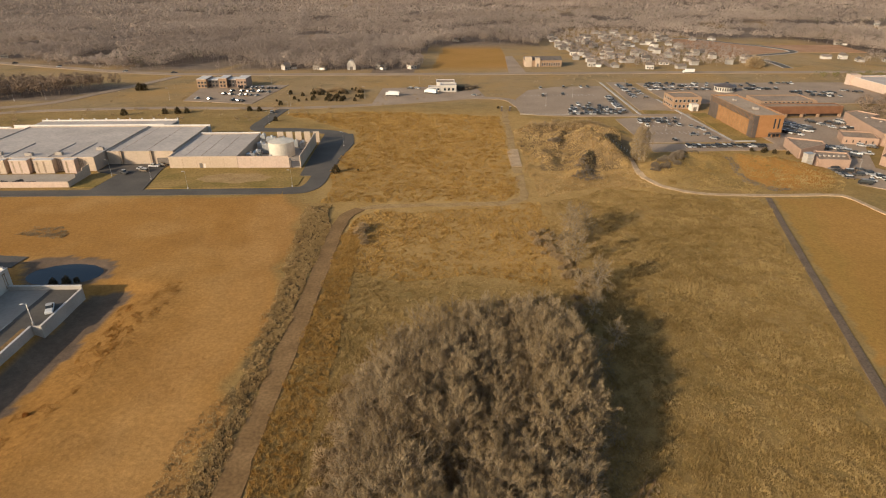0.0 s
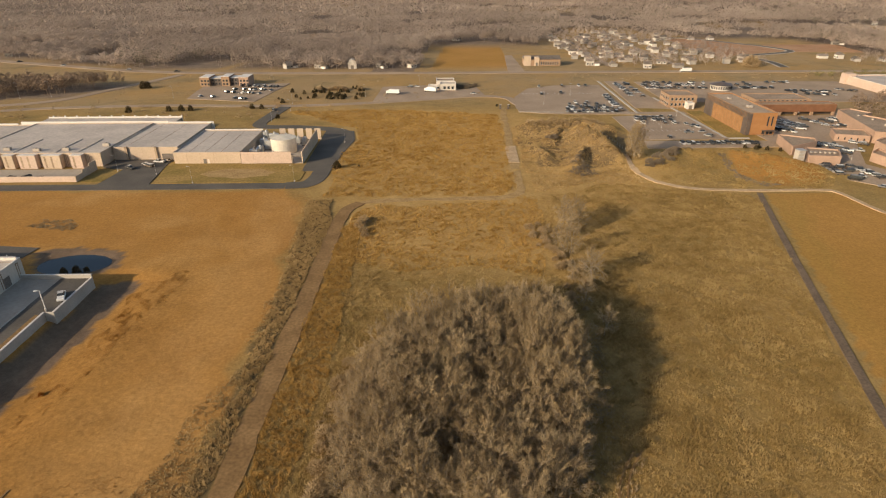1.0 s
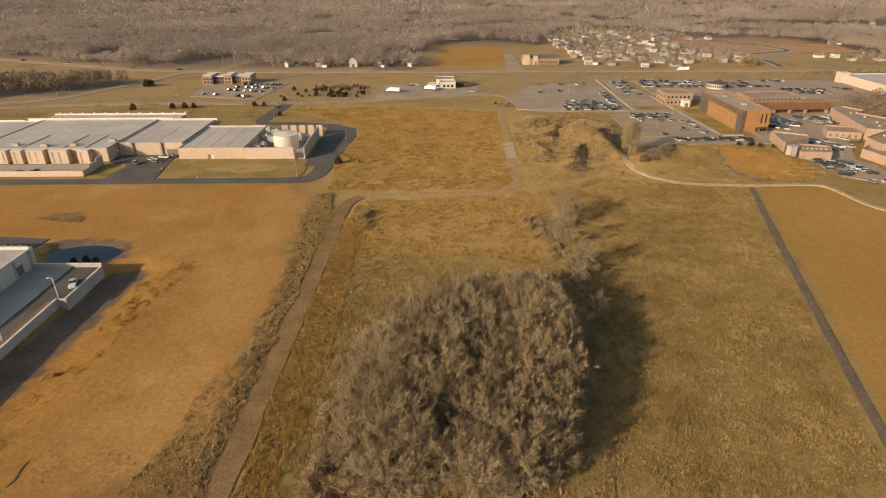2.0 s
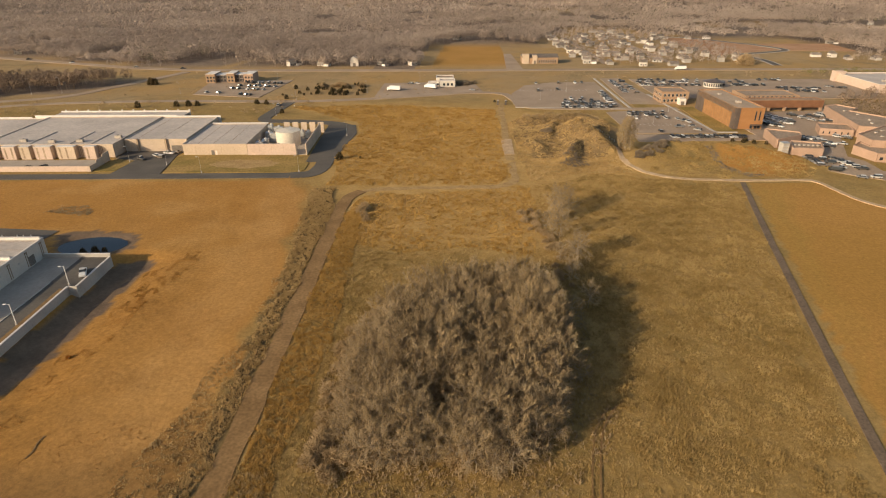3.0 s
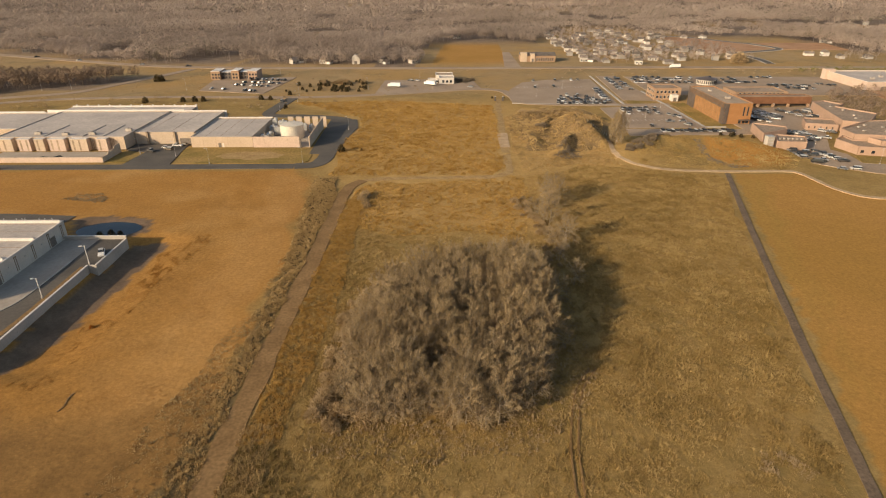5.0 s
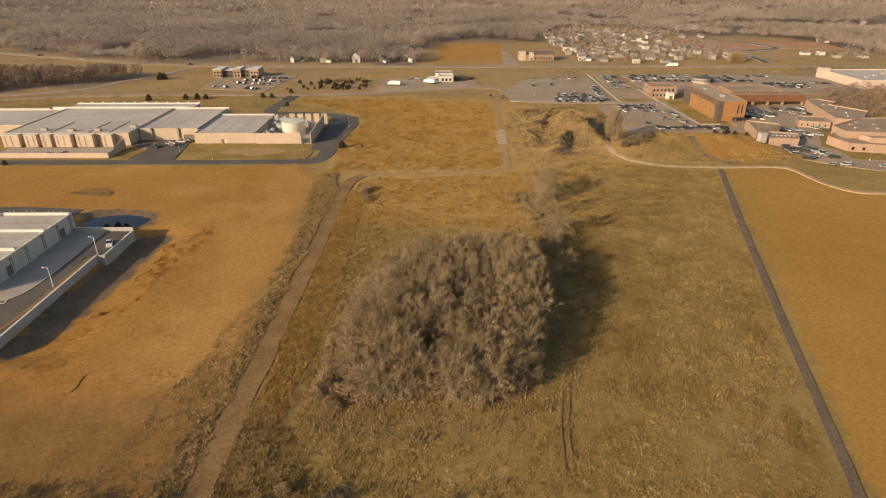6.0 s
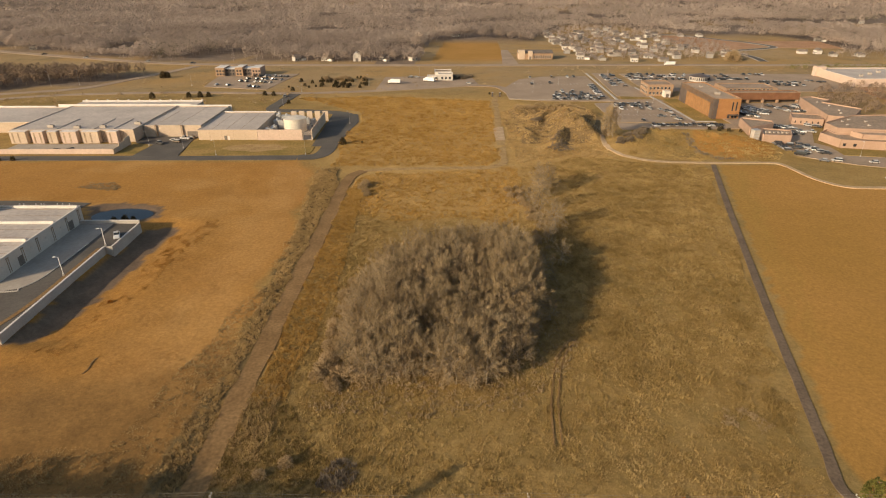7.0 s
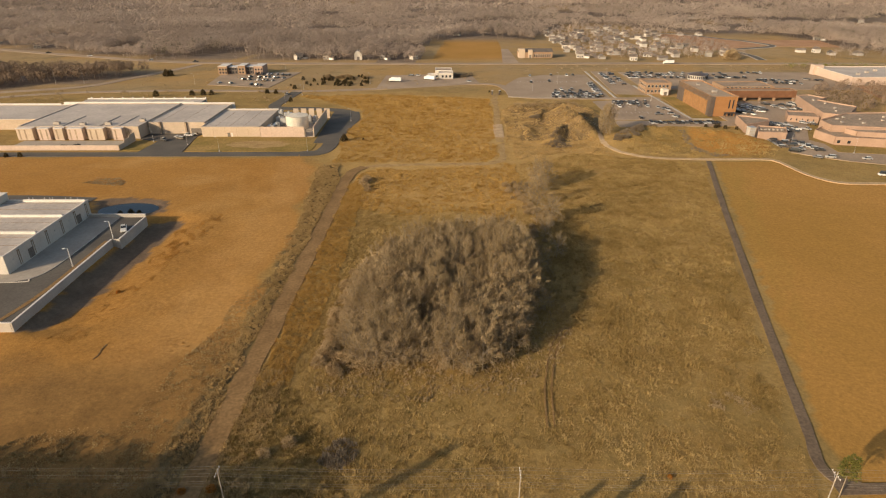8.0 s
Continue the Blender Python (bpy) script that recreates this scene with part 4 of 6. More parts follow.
dw = thing("dock_wall", 0, 0, 0, 0, "low pinkish concrete wall round the dock court", "wall")
for k in range(17):
    part("panel", box(-173.4 - 7.5 * (k + 1) + 0.05, -173.4 - 7.5 * k, 308, 308.4, 0, 2.7), M["precast_pink"], dw)
for k in range(3):
    part("panel", box(-173.35, -173, 308 + 6.3 * k, 314.2 + 6.3 * k, 0, 2.7 + 1.1 * k), M["precast"], dw)
dumpster_spots = ((-221, 311, 12), (-205, 312, -20), (-192, 311, 5), (-199, 313, 60))
for x, y, r in dumpster_spots:
    du = thing("dumpster", x, y, 0, r, "dark steel waste container in the dock court", "dumpster", "dock containers")
    part("bin", prism([(-2.2, -0.9), (2.2, -0.9), (2.0, 0.9), (-2.0, 0.9)], 0.2, 1.6), M["door_dark"], du)
    part("lid", box(-2.1, 2.1, -0.95, 0.9, 1.6, 1.7), M["rubber"], du)
    for x2 in (-1.6, 1.6):
        part("runner", box(x2 - 0.1, x2 + 0.1, -0.85, 0.85, 0, 0.2), M["rubber"], du)


def lamp_post(x, y, z, h, turn, label, group, w=0.0, m="metal_grey"):
    """A parking-lot lamp: base, tapered pole, arm and a flat head."""
    ob = thing("lamp_post", x, y, z, turn, label, "lamp post", group)
    part("base", tube(bmesh.new(), (0, 0, 0), (0, 0, 0.7), 0.3, 0.3, 10), M["concrete"], ob)
    part("pole", tube(bmesh.new(), (0, 0, 0.7), (0, 0, h), 0.05 + w, 0.03 + w, 8), M[m], ob)
    part("arm", tube(bmesh.new(), (0, 0, h - 0.1), (-0.9, 0, h), 0.06, 0.05, 6), M[m], ob)
    part("head", box(-1.5, -0.7, -0.25, 0.25, h - 0.06, h + 0.12, bevel=0.04), M[m], ob)
    return ob


for x, y in ((-161.5, 323.5), (-140.5, 318), (-118.5, 305), (-72, 306), (-58, 372), (-112, 424), (-106, 452)):
    lamp_post(x, y, 0.0, 8.0, 0, "pale steel lamp post beside the warehouse drive", "warehouse lamp posts")

# ---- the white flat-roofed factory on its retaining wall ----
fz = 2.6
fb = thing("factory", 0, 0, 0, 0, "white flat-roofed factory with stepped roof sections", "factory")
block(fb, -200, -136, 163.4, 212, 0, fz + 5.9, "white_wall", "roof_grey", 0.35, "parapet", 0.45)
for y, x0, x1 in ((181.2, -200, -137.0), (195.9, -200, -136.5), (210.8, -160, -136.5)):
    part("roof_parapet", box(x0, x1, y, y + 0.5, fz + 5.2, fz + 6.5), M["parapet"], fb)
    part("parapet_shoulder", box(x0, x1 - 1.5, y + 0.5, y + 2.2, fz + 5.2, fz + 5.95), M["roof_grey"], fb)
for k in range(8):
    y = 166 + 6.2 * k
    part("roof_seam", box(-199, -137, y, y + 0.14, fz + 5.5, fz + 5.62), M["roof_dark"], fb)
for y in (170.0, 177.2, 184.8, 193.6, 202.0, 209.6):
    for o in (-0.42, 0.42):
        slab(fb, "downspout", "e", y + o, fz + 0.3, 0.16, 4.6, -136, 0.14, "roof_dark")
    slab(fb, "scupper", "e", y, fz + 4.9, 1.2, 0.3, -136, 0.2, "roof_dark")
for y, w in ((175.6, 2.6), (204.0, 2.8)):
    slab(fb, "roller_door", "e", y, fz, w, 3.2, -136, 0.06, "door_dark", "grey steel roller door")
for y in (167.0, 181.3, 189.2, 198.0):
    slab(fb, "wall_light", "e", y, fz + 3.2, 0.4, 0.3, -136, 0.2, "metal_grey")
part("penthouse", box(-185, -166.5, 205, 212.6, fz + 5.9, fz + 8.6), M["white_wall"], fb)
part("penthouse_roof", box(-185.2, -166.3, 204.8, 212.8, fz + 8.6, fz + 8.8), M["parapet"], fb)
for x in (-158, -156.5, -152, -150, -149, -144, -142, -139.5):
    part("vent_pipe", tube(bmesh.new(), (x, 211.6, fz + 5.8), (x, 211.6, fz + 7.1), 0.14, 0.14, 8), M["metal_grey"], fb)
rw = thing("retaining_wall", 0, 0, 0, 0, "pale concrete retaining wall round a raised yard", "wall")
for k in range(9):
    part("panel", box(-117.05 - 8 * (k + 1), -117.05 - 8 * k - 0.04, 135, 135.4, -0.4, fz), M["concrete"], rw)
for k in range(9):
    part("panel", box(-117, -116.6, 135 + 6 * k, 140.96 + 6 * k, -3.2, fz), M["concrete"], rw)
for k in range(3):
    part("panel", box(-114.4, -114, 189.4 + 6.7 * k, 196.06 + 6.7 * k, -3.2, fz), M["concrete"], rw)
part("panel", box(-116.6, -114, 189, 189.38, -3.2, fz), M["concrete"], rw)
part("panel", box(-135.8, -114, 209.5, 209.9, -3.2, fz + 1.0), M["concrete"], rw)
part("cap", box(-117.1, -116.5, 135, 189, fz, fz + 0.12), M["parapet"], rw)
part("cap", box(-190, -117.12, 134.9, 135.5, fz, fz + 0.12), M["parapet"], rw)
part("cap", box(-114.5, -113.9, 189.4, 209.4, fz, fz + 0.12), M["parapet"], rw)
part("cap", box(-135.8, -113.9, 209.4, 210.0, fz + 1.0, fz + 1.12), M["parapet"], rw)
road("pavement", prism([(-190, 135.4), (-117, 135.4), (-117, 189.4), (-114.4, 189.4), (-114.4, 209.5), (-190, 209.5)], -0.3, fz - 0.25), "concrete_yard", "grey raised concrete yard", "pavement")
road("drive", prism([(-190, 135.5), (-117.1, 135.5), (-117.1, 189.5), (-114.5, 189.5), (-114.5, 209.4), (-123.6, 209.4), (-124.0, 176), (-124.8, 166), (-127.5, 160.5), (-133, 158), (-190, 157)], 0.5, fz - 0.2), "asphalt", "dark asphalt drive on the raised yard", "road")
road("kerb", strip([(-190, 157), (-133, 158), (-127.5, 160.5), (-124.8, 166), (-124.0, 176), (-123.7, 192)], 0.35, 0.5, fz - 0.02, 0, 8), "concrete", "pale concrete kerb beside the yard drive", "kerb")
road("gravel_path", strip([(-121, 136.6), (-118.6, 150), (-118, 168), (-117.9, 188)], 1.4, 0.5, fz - 0.12, 0.1), "dirt", "strip of bare soil inside the retaining wall", "path")
road("drive", strip([(-200, 236), (-172, 235.5), (-148, 233)], 8, -0.9, 0.05, 0, 8), "asphalt", "dark asphalt drive behind the factory", "road")
road("pond", prism([(-129 + 13.2 * math.cos(a * math.pi / 24) * (1 + 0.04 * math.sin(a * 1.1)), 225.5 + 8.2 * math.sin(a * math.pi / 24) * (1 + 0.05 * math.cos(a * 0.9))) for a in range(48)], -2.2, -0.95), "water", "small dark blue retention pond with bare banks", "pond")
for x, y in ((-118.8, 168.4), (-116.8, 190.2)):
    lamp_post(x, y, fz - 0.25, 6.6, 10, "white steel lamp post on the factory yard", "yard lamp posts", 0.08, "white_paint")

# ---- office complex ----
of = thing("office_building", 0, 0, 0, 0, "orange brick office block with dark glazed bands", "office")
ox0, ox1, oy0, oy1, oh = 172.6, 189.4, 383, 441, 12.6
block(of, ox0, ox1, oy0, oy1, 0, oh, "brick_orange", "roof_tan", 0.45, "brick_tan", 0.5, 0.25)
slab(of, "dark_band", "w", (oy0 + oy1) / 2, oh - 3.4, oy1 - oy0, 3.3, ox0, 0.25, "dark_clad", "dark bronze cladding band")
slab(of, "brick_panel", "w", oy0 + 25.5, 0, 41, oh - 3.5, ox0, 0.08, "brick_panel", "brown brick infill panel")
slab(of, "dark_band", "w", oy0 + 2.6, 0, 5.0, oh - 3.4, ox0, 0.22, "dark_clad")
slab(of, "dark_band", "w", oy1 - 6, 0, 12, oh - 3.4, ox0, 0.22, "dark_clad")
slab(of, "dark_band", "s", ox0 + 1.2, 0, 2.4, oh - 0.1, oy0, 0.2, "dark_clad")
for k in range(36):
    slab(of, "mullion", "w", oy0 + 2.2 + 1.5 * k, oh - 3.2, 0.16, 2.9, ox0 - 0.25, 0.14, "brick_brown")
for k in range(13):
    slab(of, "fin", "w", oy0 + 7 + 2.95 * k, 0.3, 0.25, oh - 4.2, ox0, 0.2, "brick_orange")
for x in (ox0 + 12.0, ox0 + 14.4):
    window(of, "s", x, 5.0, 0.9, 5.6, oy0, "dark_clad")
for x in (ox0 + 10.5, ox0 + 13, ox0 + 15):
    window(of, "s", x, 0.3, 1.8, 2.0, oy0, "dark_clad")
porch = box(ox0 + 9.6, ox0 + 16.2, oy0 - 2.6, oy0 - 0.02, 2.5, 2.8)
part("porch_roof", porch, M["dark_clad"], of)
for x in (ox0 + 10.0, ox0 + 15.8):
    part("porch_post", box(x - 0.15, x + 0.15, oy0 - 2.5, oy0 - 2.2, 0, 2.5), M["dark_clad"], of)
roof_unit(181, 400, oh - 0.45, 3, 2.5, 1.4)
roof_unit(180, 425, oh - 0.45, 2, 2, 1.0)

wing = thing("office_wing", 0, 0, 0, 0, "low tan brick office wing with window bands", "office")
block(wing, 154, 173, 456, 474, 0, 8.2, "brick_tan", "roof_dark", 0.45, "brick_tan")
for z in (1.2, 4.8):
    for k in range(6):
        window(wing, "s", 156 + 2.8 * k, z, 1.7, 1.9, 456)
    for k in range(5):
        window(wing, "w", 458.5 + 3.2 * k, z, 1.7, 1.9, 154)
part("porch", box(165, 169.5, 450.5, 455.9, 0, 4.4), M["parapet"], wing)
slab(wing, "porch_door", "s", 167.2, 0, 2.2, 2.6, 450.5, 0.06, "door_dark")

lw = thing("office_wing", 0, 0, 0, 0, "long red-brown brick wing on squat pillars", "office")
block(lw, 205, 254.5, 431, 440.5, 2.2, 7.0, "brick_rust", "roof_dark", 0.45, "brick_tan")
part("undercroft", box(206, 253.5, 434, 440, 0, 2.2), M["dark_clad"], lw)
for x in (218, 228.5, 239, 253):
    part("pillar", box(x - 0.7, x + 0.7, 430.2, 432, 0, 2.2), M["brick_tan"], lw)
rt = thing("office_wing", 0, 0, 0, 0, "low tan wing with a ribbon of windows", "office")
block(rt, 206, 243, 441, 462, 0, 8.2, "brick_tan", "roof_dark", 0.45, "brick_tan")
for k in range(11):
    window(rt, "s", 209 + 3 * k, 7.0 - 0.05, 1.8, 0.95, 441)
lk = thing("office_wing", 0, 0, 0, 0, "low flat link roof between office wings", "office")
block(lk, 190, 205.5, 441.5, 480, 0, 5.4, "brick_tan", "roof_dark", 0.45, "brick_tan")
drm = thing("rotunda", 218, 520, 0, 0, "white round pavilion with a dark shallow roof", "pavilion")
part("drum", tube(bmesh.new(), (0, 0, 0), (0, 0, 4.0), 7.6, 7.6, 28), M["white_wall"], drm)
part("roof", tube(bmesh.new(), (0, 0, 4.0), (0, 0, 6.0), 8.6, 1.2, 28), M["dark_clad"], drm)
for k in range(14):
    a = math.pi + math.pi * (k + 0.5) / 14
    part("window", tube(bmesh.new(), (7.62 * math.cos(a), 7.62 * math.sin(a), 1.0), (7.62 * math.cos(a), 7.62 * math.sin(a), 3.2), 0.45, 0.45, 6), M["glass"], drm)

cw = thing("clinic_wing", 0, 0, 0, 0, "angular tan wing with a broad flat roof", "office")
poly_block(cw, [(234.5, 363.5), (245.5, 358), (266, 382), (259, 392), (253, 402), (262, 408), (256, 420), (246.8, 417), (241, 392)], 0, 6.6, "clinic_wall", "roof_dark", "clinic_wall")
for x, y in ((250, 378), (246, 370), (252, 392), (250, 402)):
    roof_unit(x, y, 6.0, 1.5, 1.3, 0.8, 30)
cm = thing("clinic_building", 0, 0, 0, 0, "large pink-tan clinic with stepped flat roofs", "clinic")
poly_block(cm, [(220, 342), (219.6, 330), (246, 324.5), (262, 318), (300, 318), (300, 362), (270, 361), (246.5, 360)], 0, 7.4, "clinic_wall", "roof_dark", "clinic_wall")
poly_block(cm, [(211.5, 331), (214.4, 316.6), (237.5, 310.8), (262, 304), (300, 304), (300, 317.4), (262, 317.4), (246, 323.8), (219.1, 329.4), (219.4, 338)], 0, 4.4, "clinic_wall", "roof_dark", "clinic_wall")
poly_block(cm, [(225, 326), (227, 319), (246, 314), (262, 310.5), (262, 317.2), (246, 323.6)], 4.0, 6.6, "clinic_wall", "roof_dark", "clinic_wall")
for k in (0, 1, 5, 8):
    a = k / 9
    x, y = 216 + 44 * a, 315.6 - 11.3 * a
    part("window", box(x - 0.7, x + 0.7, y - 0.1, y + 0.35, 1.2, 2.6), M["glass"], cm)
for x, y in ((232, 346), (238, 350), (245, 345), (256, 342), (241, 336), (262, 350), (230, 338)):
    roof_unit(x, y, 6.8, 1.5, 1.2, 0.8, 15)
pv = thing("pavilion", 0, 0, 0, 0, "low tan pavilion with dark square windows", "pavilion")
poly_block(pv, [(216.5, 369), (232.5, 364), (238, 378), (222, 382)], 0, 3.9, "clinic_wall", "roof_dark", "clinic_wall")
for k in range(5):
    x, y = 218.3 + 3.0 * k, 368.4 - 0.94 * k
    part("window", box(x - 0.7, x + 0.7, y - 0.35, y + 0.1, 1.0, 2.4), M["glass"], pv)

sh = thing("service_building", 0, 0, 0, 0, "tan brick service building with flat roof", "building")
poly_block(sh, [(177.2, 342), (194.5, 350.5), (197, 356.5), (182, 365)], 0, 5.0, "clinic_wall", "roof_dark", "clinic_wall")
s2 = thing("service_building", 0, 0, 0, 0, "low pinkish brick annex with roof vents", "building")
poly_block(s2, [(177.3, 326.4), (191.5, 324.6), (197, 336), (183.5, 340.5)], 0, 4.6, "clinic_wall", "roof_dark", "clinic_wall")
for k in range(6):
    roof_unit(181.5 + 2.2 * k, 332.5 - 0.3 * k, 4.0, 1.1, 1.1, 0.8, 20)
stt = thing("stair_tower", 174.6, 330.5, 0, 8, "grey louvred service tower beside the annex", "tower")
part("shaft", box(-1.8, 1.8, -1.6, 1.6, 0, 6.2), M["concrete"], stt)
part("cap", box(-2.0, 2.0, -1.8, 1.8, 6.2, 6.5), M["metal_grey"], stt)
for z in (1.2, 2.8, 4.4):
    slab(stt, "louvre", "s", 0, z, 2.8, 0.7, -1.6, 0.08, "metal_grey")

# ---- big pale box store ----
bs = thing("box_store", 0, 0, 0, 0, "large pinkish box store with a pale grey roof", "store")
block(bs, 331, 470, 489, 545, 0, 6.4, "precast_pink", "roof_grey", 0.6, "parapet", 0.6, 0.25)
part("entrance_parapet", box(328.6, 337, 540, 546, 0, 8.2), M["precast_pink"], bs)
for k in range(6):
    slab(bs, "door", "s", 344 + 19 * k, 0, 2.4, 2.6, 489, 0.08, "door_dark")
for k in range(9):
    roof_unit(345 + 13 * k, 505 + 9 * (k % 3), 5.8, 2.6, 2.2, 1.5)
road("bare_lot", prism([(322, 440), (420, 430), (460, 486), (330, 487)], -0.9, 0.03), "red_soil", "bare orange earth before a box store", "ground")


# ---- far buildings along the highway ----
cl = thing("clinic", -184, 548, 0, 0, "tan and cream three-part clinic building", "clinic")
for x0, x1, y0, h, m in ((-17, -9, -2, 8.5, "brick_tan"), (-9.0, 0.5, 1, 7, "dark_clad"), (0.5, 7, -1, 9, "brick_tan"), (7.0, 15, 1.5, 7.4, "dark_clad"), (15.0, 23, -2, 8.6, "clinic_wall")):
    for nm, z0, z1, mm, g0 in (("volume", 0, h, m, 0), ("coping", h, h + 0.3, "parapet", 0.1)):
        part(nm, box(x0 + 0.02, x1 - 0.02, y0 - g0, 14, z0, z1), M[mm], cl)
    for z in (1.2, 4.4):
        for k in range(int((x1 - x0) / 2.6)):
            window(cl, "s", x0 + 1.8 + 2.6 * k, z, 1.6, 1.9, y0, "dark_clad")
cl.scale.z = 0.84
wb = thing("sales_building", 0, 0, 0, 0, "white two-storey showroom with dark windows", "building")
block(wb, -3.5, 9, 523, 534, 0, 5.0, "white_wall", "roof_grey", 0.4)
block(wb, -6.5, 8, 534.5, 548, 0, 5.4, "white_wall", "roof_dark", 0.4)
block(wb, -13, -4.1, 527, 534, 0, 3.0, "white_wall", "roof_grey", 0.4)
for k in range(3):
    window(wb, "s", -11.2 + 3.0 * k, 0.6, 2.2, 1.7, 527)
    window(wb, "s", 0 + 3.2 * k, 1.0, 2.0, 2.2, 523)
hl = thing("hall", 98, 652, 0, 0, "tan brick hall with a row of arched dark windows", "hall")
part("wall", box(-18, 17, -6, 12, 0, 6.0), M["brick_tan"], hl)
part("gable", prism([(-18.3, -6.6), (-12, -6.6), (-12, 0), (-18.3, 0)], 0, 9.0), M["precast"], hl)
part("gable", prism([(-8.5, -7.0), (-4, -7.0), (-4, 0), (-8.5, 0)], 0, 8.0), M["precast"], hl)
rb = bmesh.new()
for q in (((-18.6, -6.4, 6), (17.6, -6.4, 6), (17.6, 3, 8.6), (-18.6, 3, 8.6)), ((17.6, 12.4, 6), (-18.6, 12.4, 6), (-18.6, 3, 8.6), (17.6, 3, 8.6)), ((-18.6, -6.4, 6), (-18.6, 3, 8.6), (-18.6, 12.4, 6)), ((17.6, -6.4, 6), (17.6, 12.4, 6), (17.6, 3, 8.6)), ((-18.6, 12.4, 6), (17.6, 12.4, 6), (17.6, -6.4, 6), (-18.6, -6.4, 6))):
    rb.faces.new([rb.verts.new(v) for v in q])
part("roof", rb, M["shingle"], hl)
for k in range(8):
    window(hl, "s", -1.6 + 2.3 * k, 0.8, 1.3, 3.0, -6)
slab(hl, "door", "s", -6.2, 0, 2.0, 3.2, -7.0, 0.06, "door_dark")
tb = thing("barn", -87, 634, 0, 4, "white gambrel barn before the woods", "barn")
part("front", prism([(-3.9, 0), (3.9, 0), (3.9, 9), (-3.9, 9)], 0, 4.2), M["white_wall"], tb)
gm = bmesh.new()
prof = [(-4.2, 4.2), (-3.2, 7.0), (0, 8.8), (3.2, 7.0), (4.2, 4.2)]
f0, f1 = [gm.verts.new((x, -0.3, z)) for x, z in prof], [gm.verts.new((x, 9.3, z)) for x, z in prof]
gm.faces.new(f0)
gm.faces.new(f1[::-1])
for a in range(5):
    b = (a + 1) % 5
    gm.faces.new((f0[b], f0[a], f1[a], f1[b]))
part("roof", gm, M["siding"], tb)
slab(tb, "door", "s", 0, 0, 2.8, 3.2, 0, 0.08, "door_dark")


def gable_house(w, d, h, rise, garage):
    """A house: walls with gables, pitched roof, windows, door and garage wing."""
    ob = new("house")
    part("wall", box(-w / 2, w / 2, -d / 2, d / 2, 0, h), M["siding"], ob)
    for nm, x0, x1, y0, y1, z, rs in (("roof", -w / 2, w / 2, -d / 2, d / 2, h, rise),) + ((("garage_roof", w / 2, w / 2 + 5.6, -d / 2 - 1, d / 2 - 2, h * 0.55, rise * 0.6),) if garage else ()):
        bm = bmesh.new()
        o, ym = 0.45, (y0 + y1) / 2
        a, b, c, e = [bm.verts.new(v) for v in ((x0 - o, y0 - o, z - 0.2), (x1 + o, y0 - o, z - 0.2), (x1 + o, y1 + o, z - 0.2), (x0 - o, y1 + o, z - 0.2))]
        p, q = bm.verts.new((x0 - o, ym, z + rs)), bm.verts.new((x1 + o, ym, z + rs))
        for f in ((a, b, q, p), (c, e, p, q), (a, p, e), (b, c, q), (e, c, b, a)):
            bm.faces.new(f)
        part(nm, bm, M["shingle"], ob)
    if garage:
        part("garage", box(w / 2 + 0.02, w / 2 + 5.4, -d / 2 - 1, d / 2 - 2, 0, h * 0.55), M["siding"], ob)
        slab(ob, "garage_door", "s", w / 2 + 2.8, 0, 4.4, 2.2, -d / 2 - 1, 0.06, "white_paint")
    for z in ([1.0, 3.7] if h > 4.5 else [1.0]):
        for u in (-w * 0.3, w * 0.3):
            slab(ob, "window", "s", u, z, 1.4, 1.3, -d / 2, 0.05, "glass")
    slab(ob, "door", "s", 0, 0, 1.1, 2.1, -d / 2, 0.06, "door_dark")
    part("chimney", box(-w * 0.3 - 0.4, -w * 0.3 + 0.4, 0.3, 1.1, h, h + rise + 0.6), M["brick_tan"], ob)
    return tagged(ob, "pale sided house with a grey pitched roof", "house", "village houses")


models = [gable_house(7.5, 6.2, 4.4, 2.2, True), gable_house(9, 6.0, 2.7, 1.9, False), gable_house(7, 6.0, 4.0, 2.2, False)]
hr = np.random.default_rng(12)
spots = []
for a, b, n in (((150, 880), (146, 645), 15), ((188, 905), (180, 660), 13), ((215, 950), (214, 640), 16), ((248, 960), (246, 640), 14), ((285, 900), (282, 650), 10), ((160, 636), (240, 634), 3), ((395, 684), (445, 660), 4), ((300, 690), (312, 640), 2), ((318, 850), (360, 870), 2)):
    for k in range(n):
        f = (k + 0.5) / n
        spots.append((a[0] + (b[0] - a[0]) * f + hr.uniform(-9, 9), a[1] + (b[1] - a[1]) * f + hr.uniform(-9, 9)))
for k, (x, y) in enumerate(spots):
    src = models[int(hr.integers(0, 3))]
    m = pose(x, y, 0, 0, 0, float(hr.choice((0, 90, -90, 20, 180)) + hr.uniform(-12, 12)))
    if k < 3:
        models[k].matrix_basis = m
    else:
        copy_thing(src, m)
for x, y in ((-150, 640), (-120, 641), (-60, 642), (-30, 640), (-280, 1010), (-60, 900), (-20, 880), (20, 860), (440, 1120), (610, 1500), (560, 1490), (640, 1500), (690, 1040), (-200, 1590), (-260, 1600), (-170, 1600), (590, 1505), (-480, 735), (480, 800), (500, 690), (540, 700)):
    copy_thing(models[int(hr.integers(0, 3))], pose(x, y, 0, 0, 0, float(hr.uniform(-60, 60))))
road("kerb", strip([(327, 628), (331, 660), (328, 700), (334, 711), (394, 741), (384, 790), (372, 806), (330, 872), (300, 880)], 9.4, -0.9, 0.05, 0, 8), "concrete", "pale concrete kerb along a new street", "kerb")
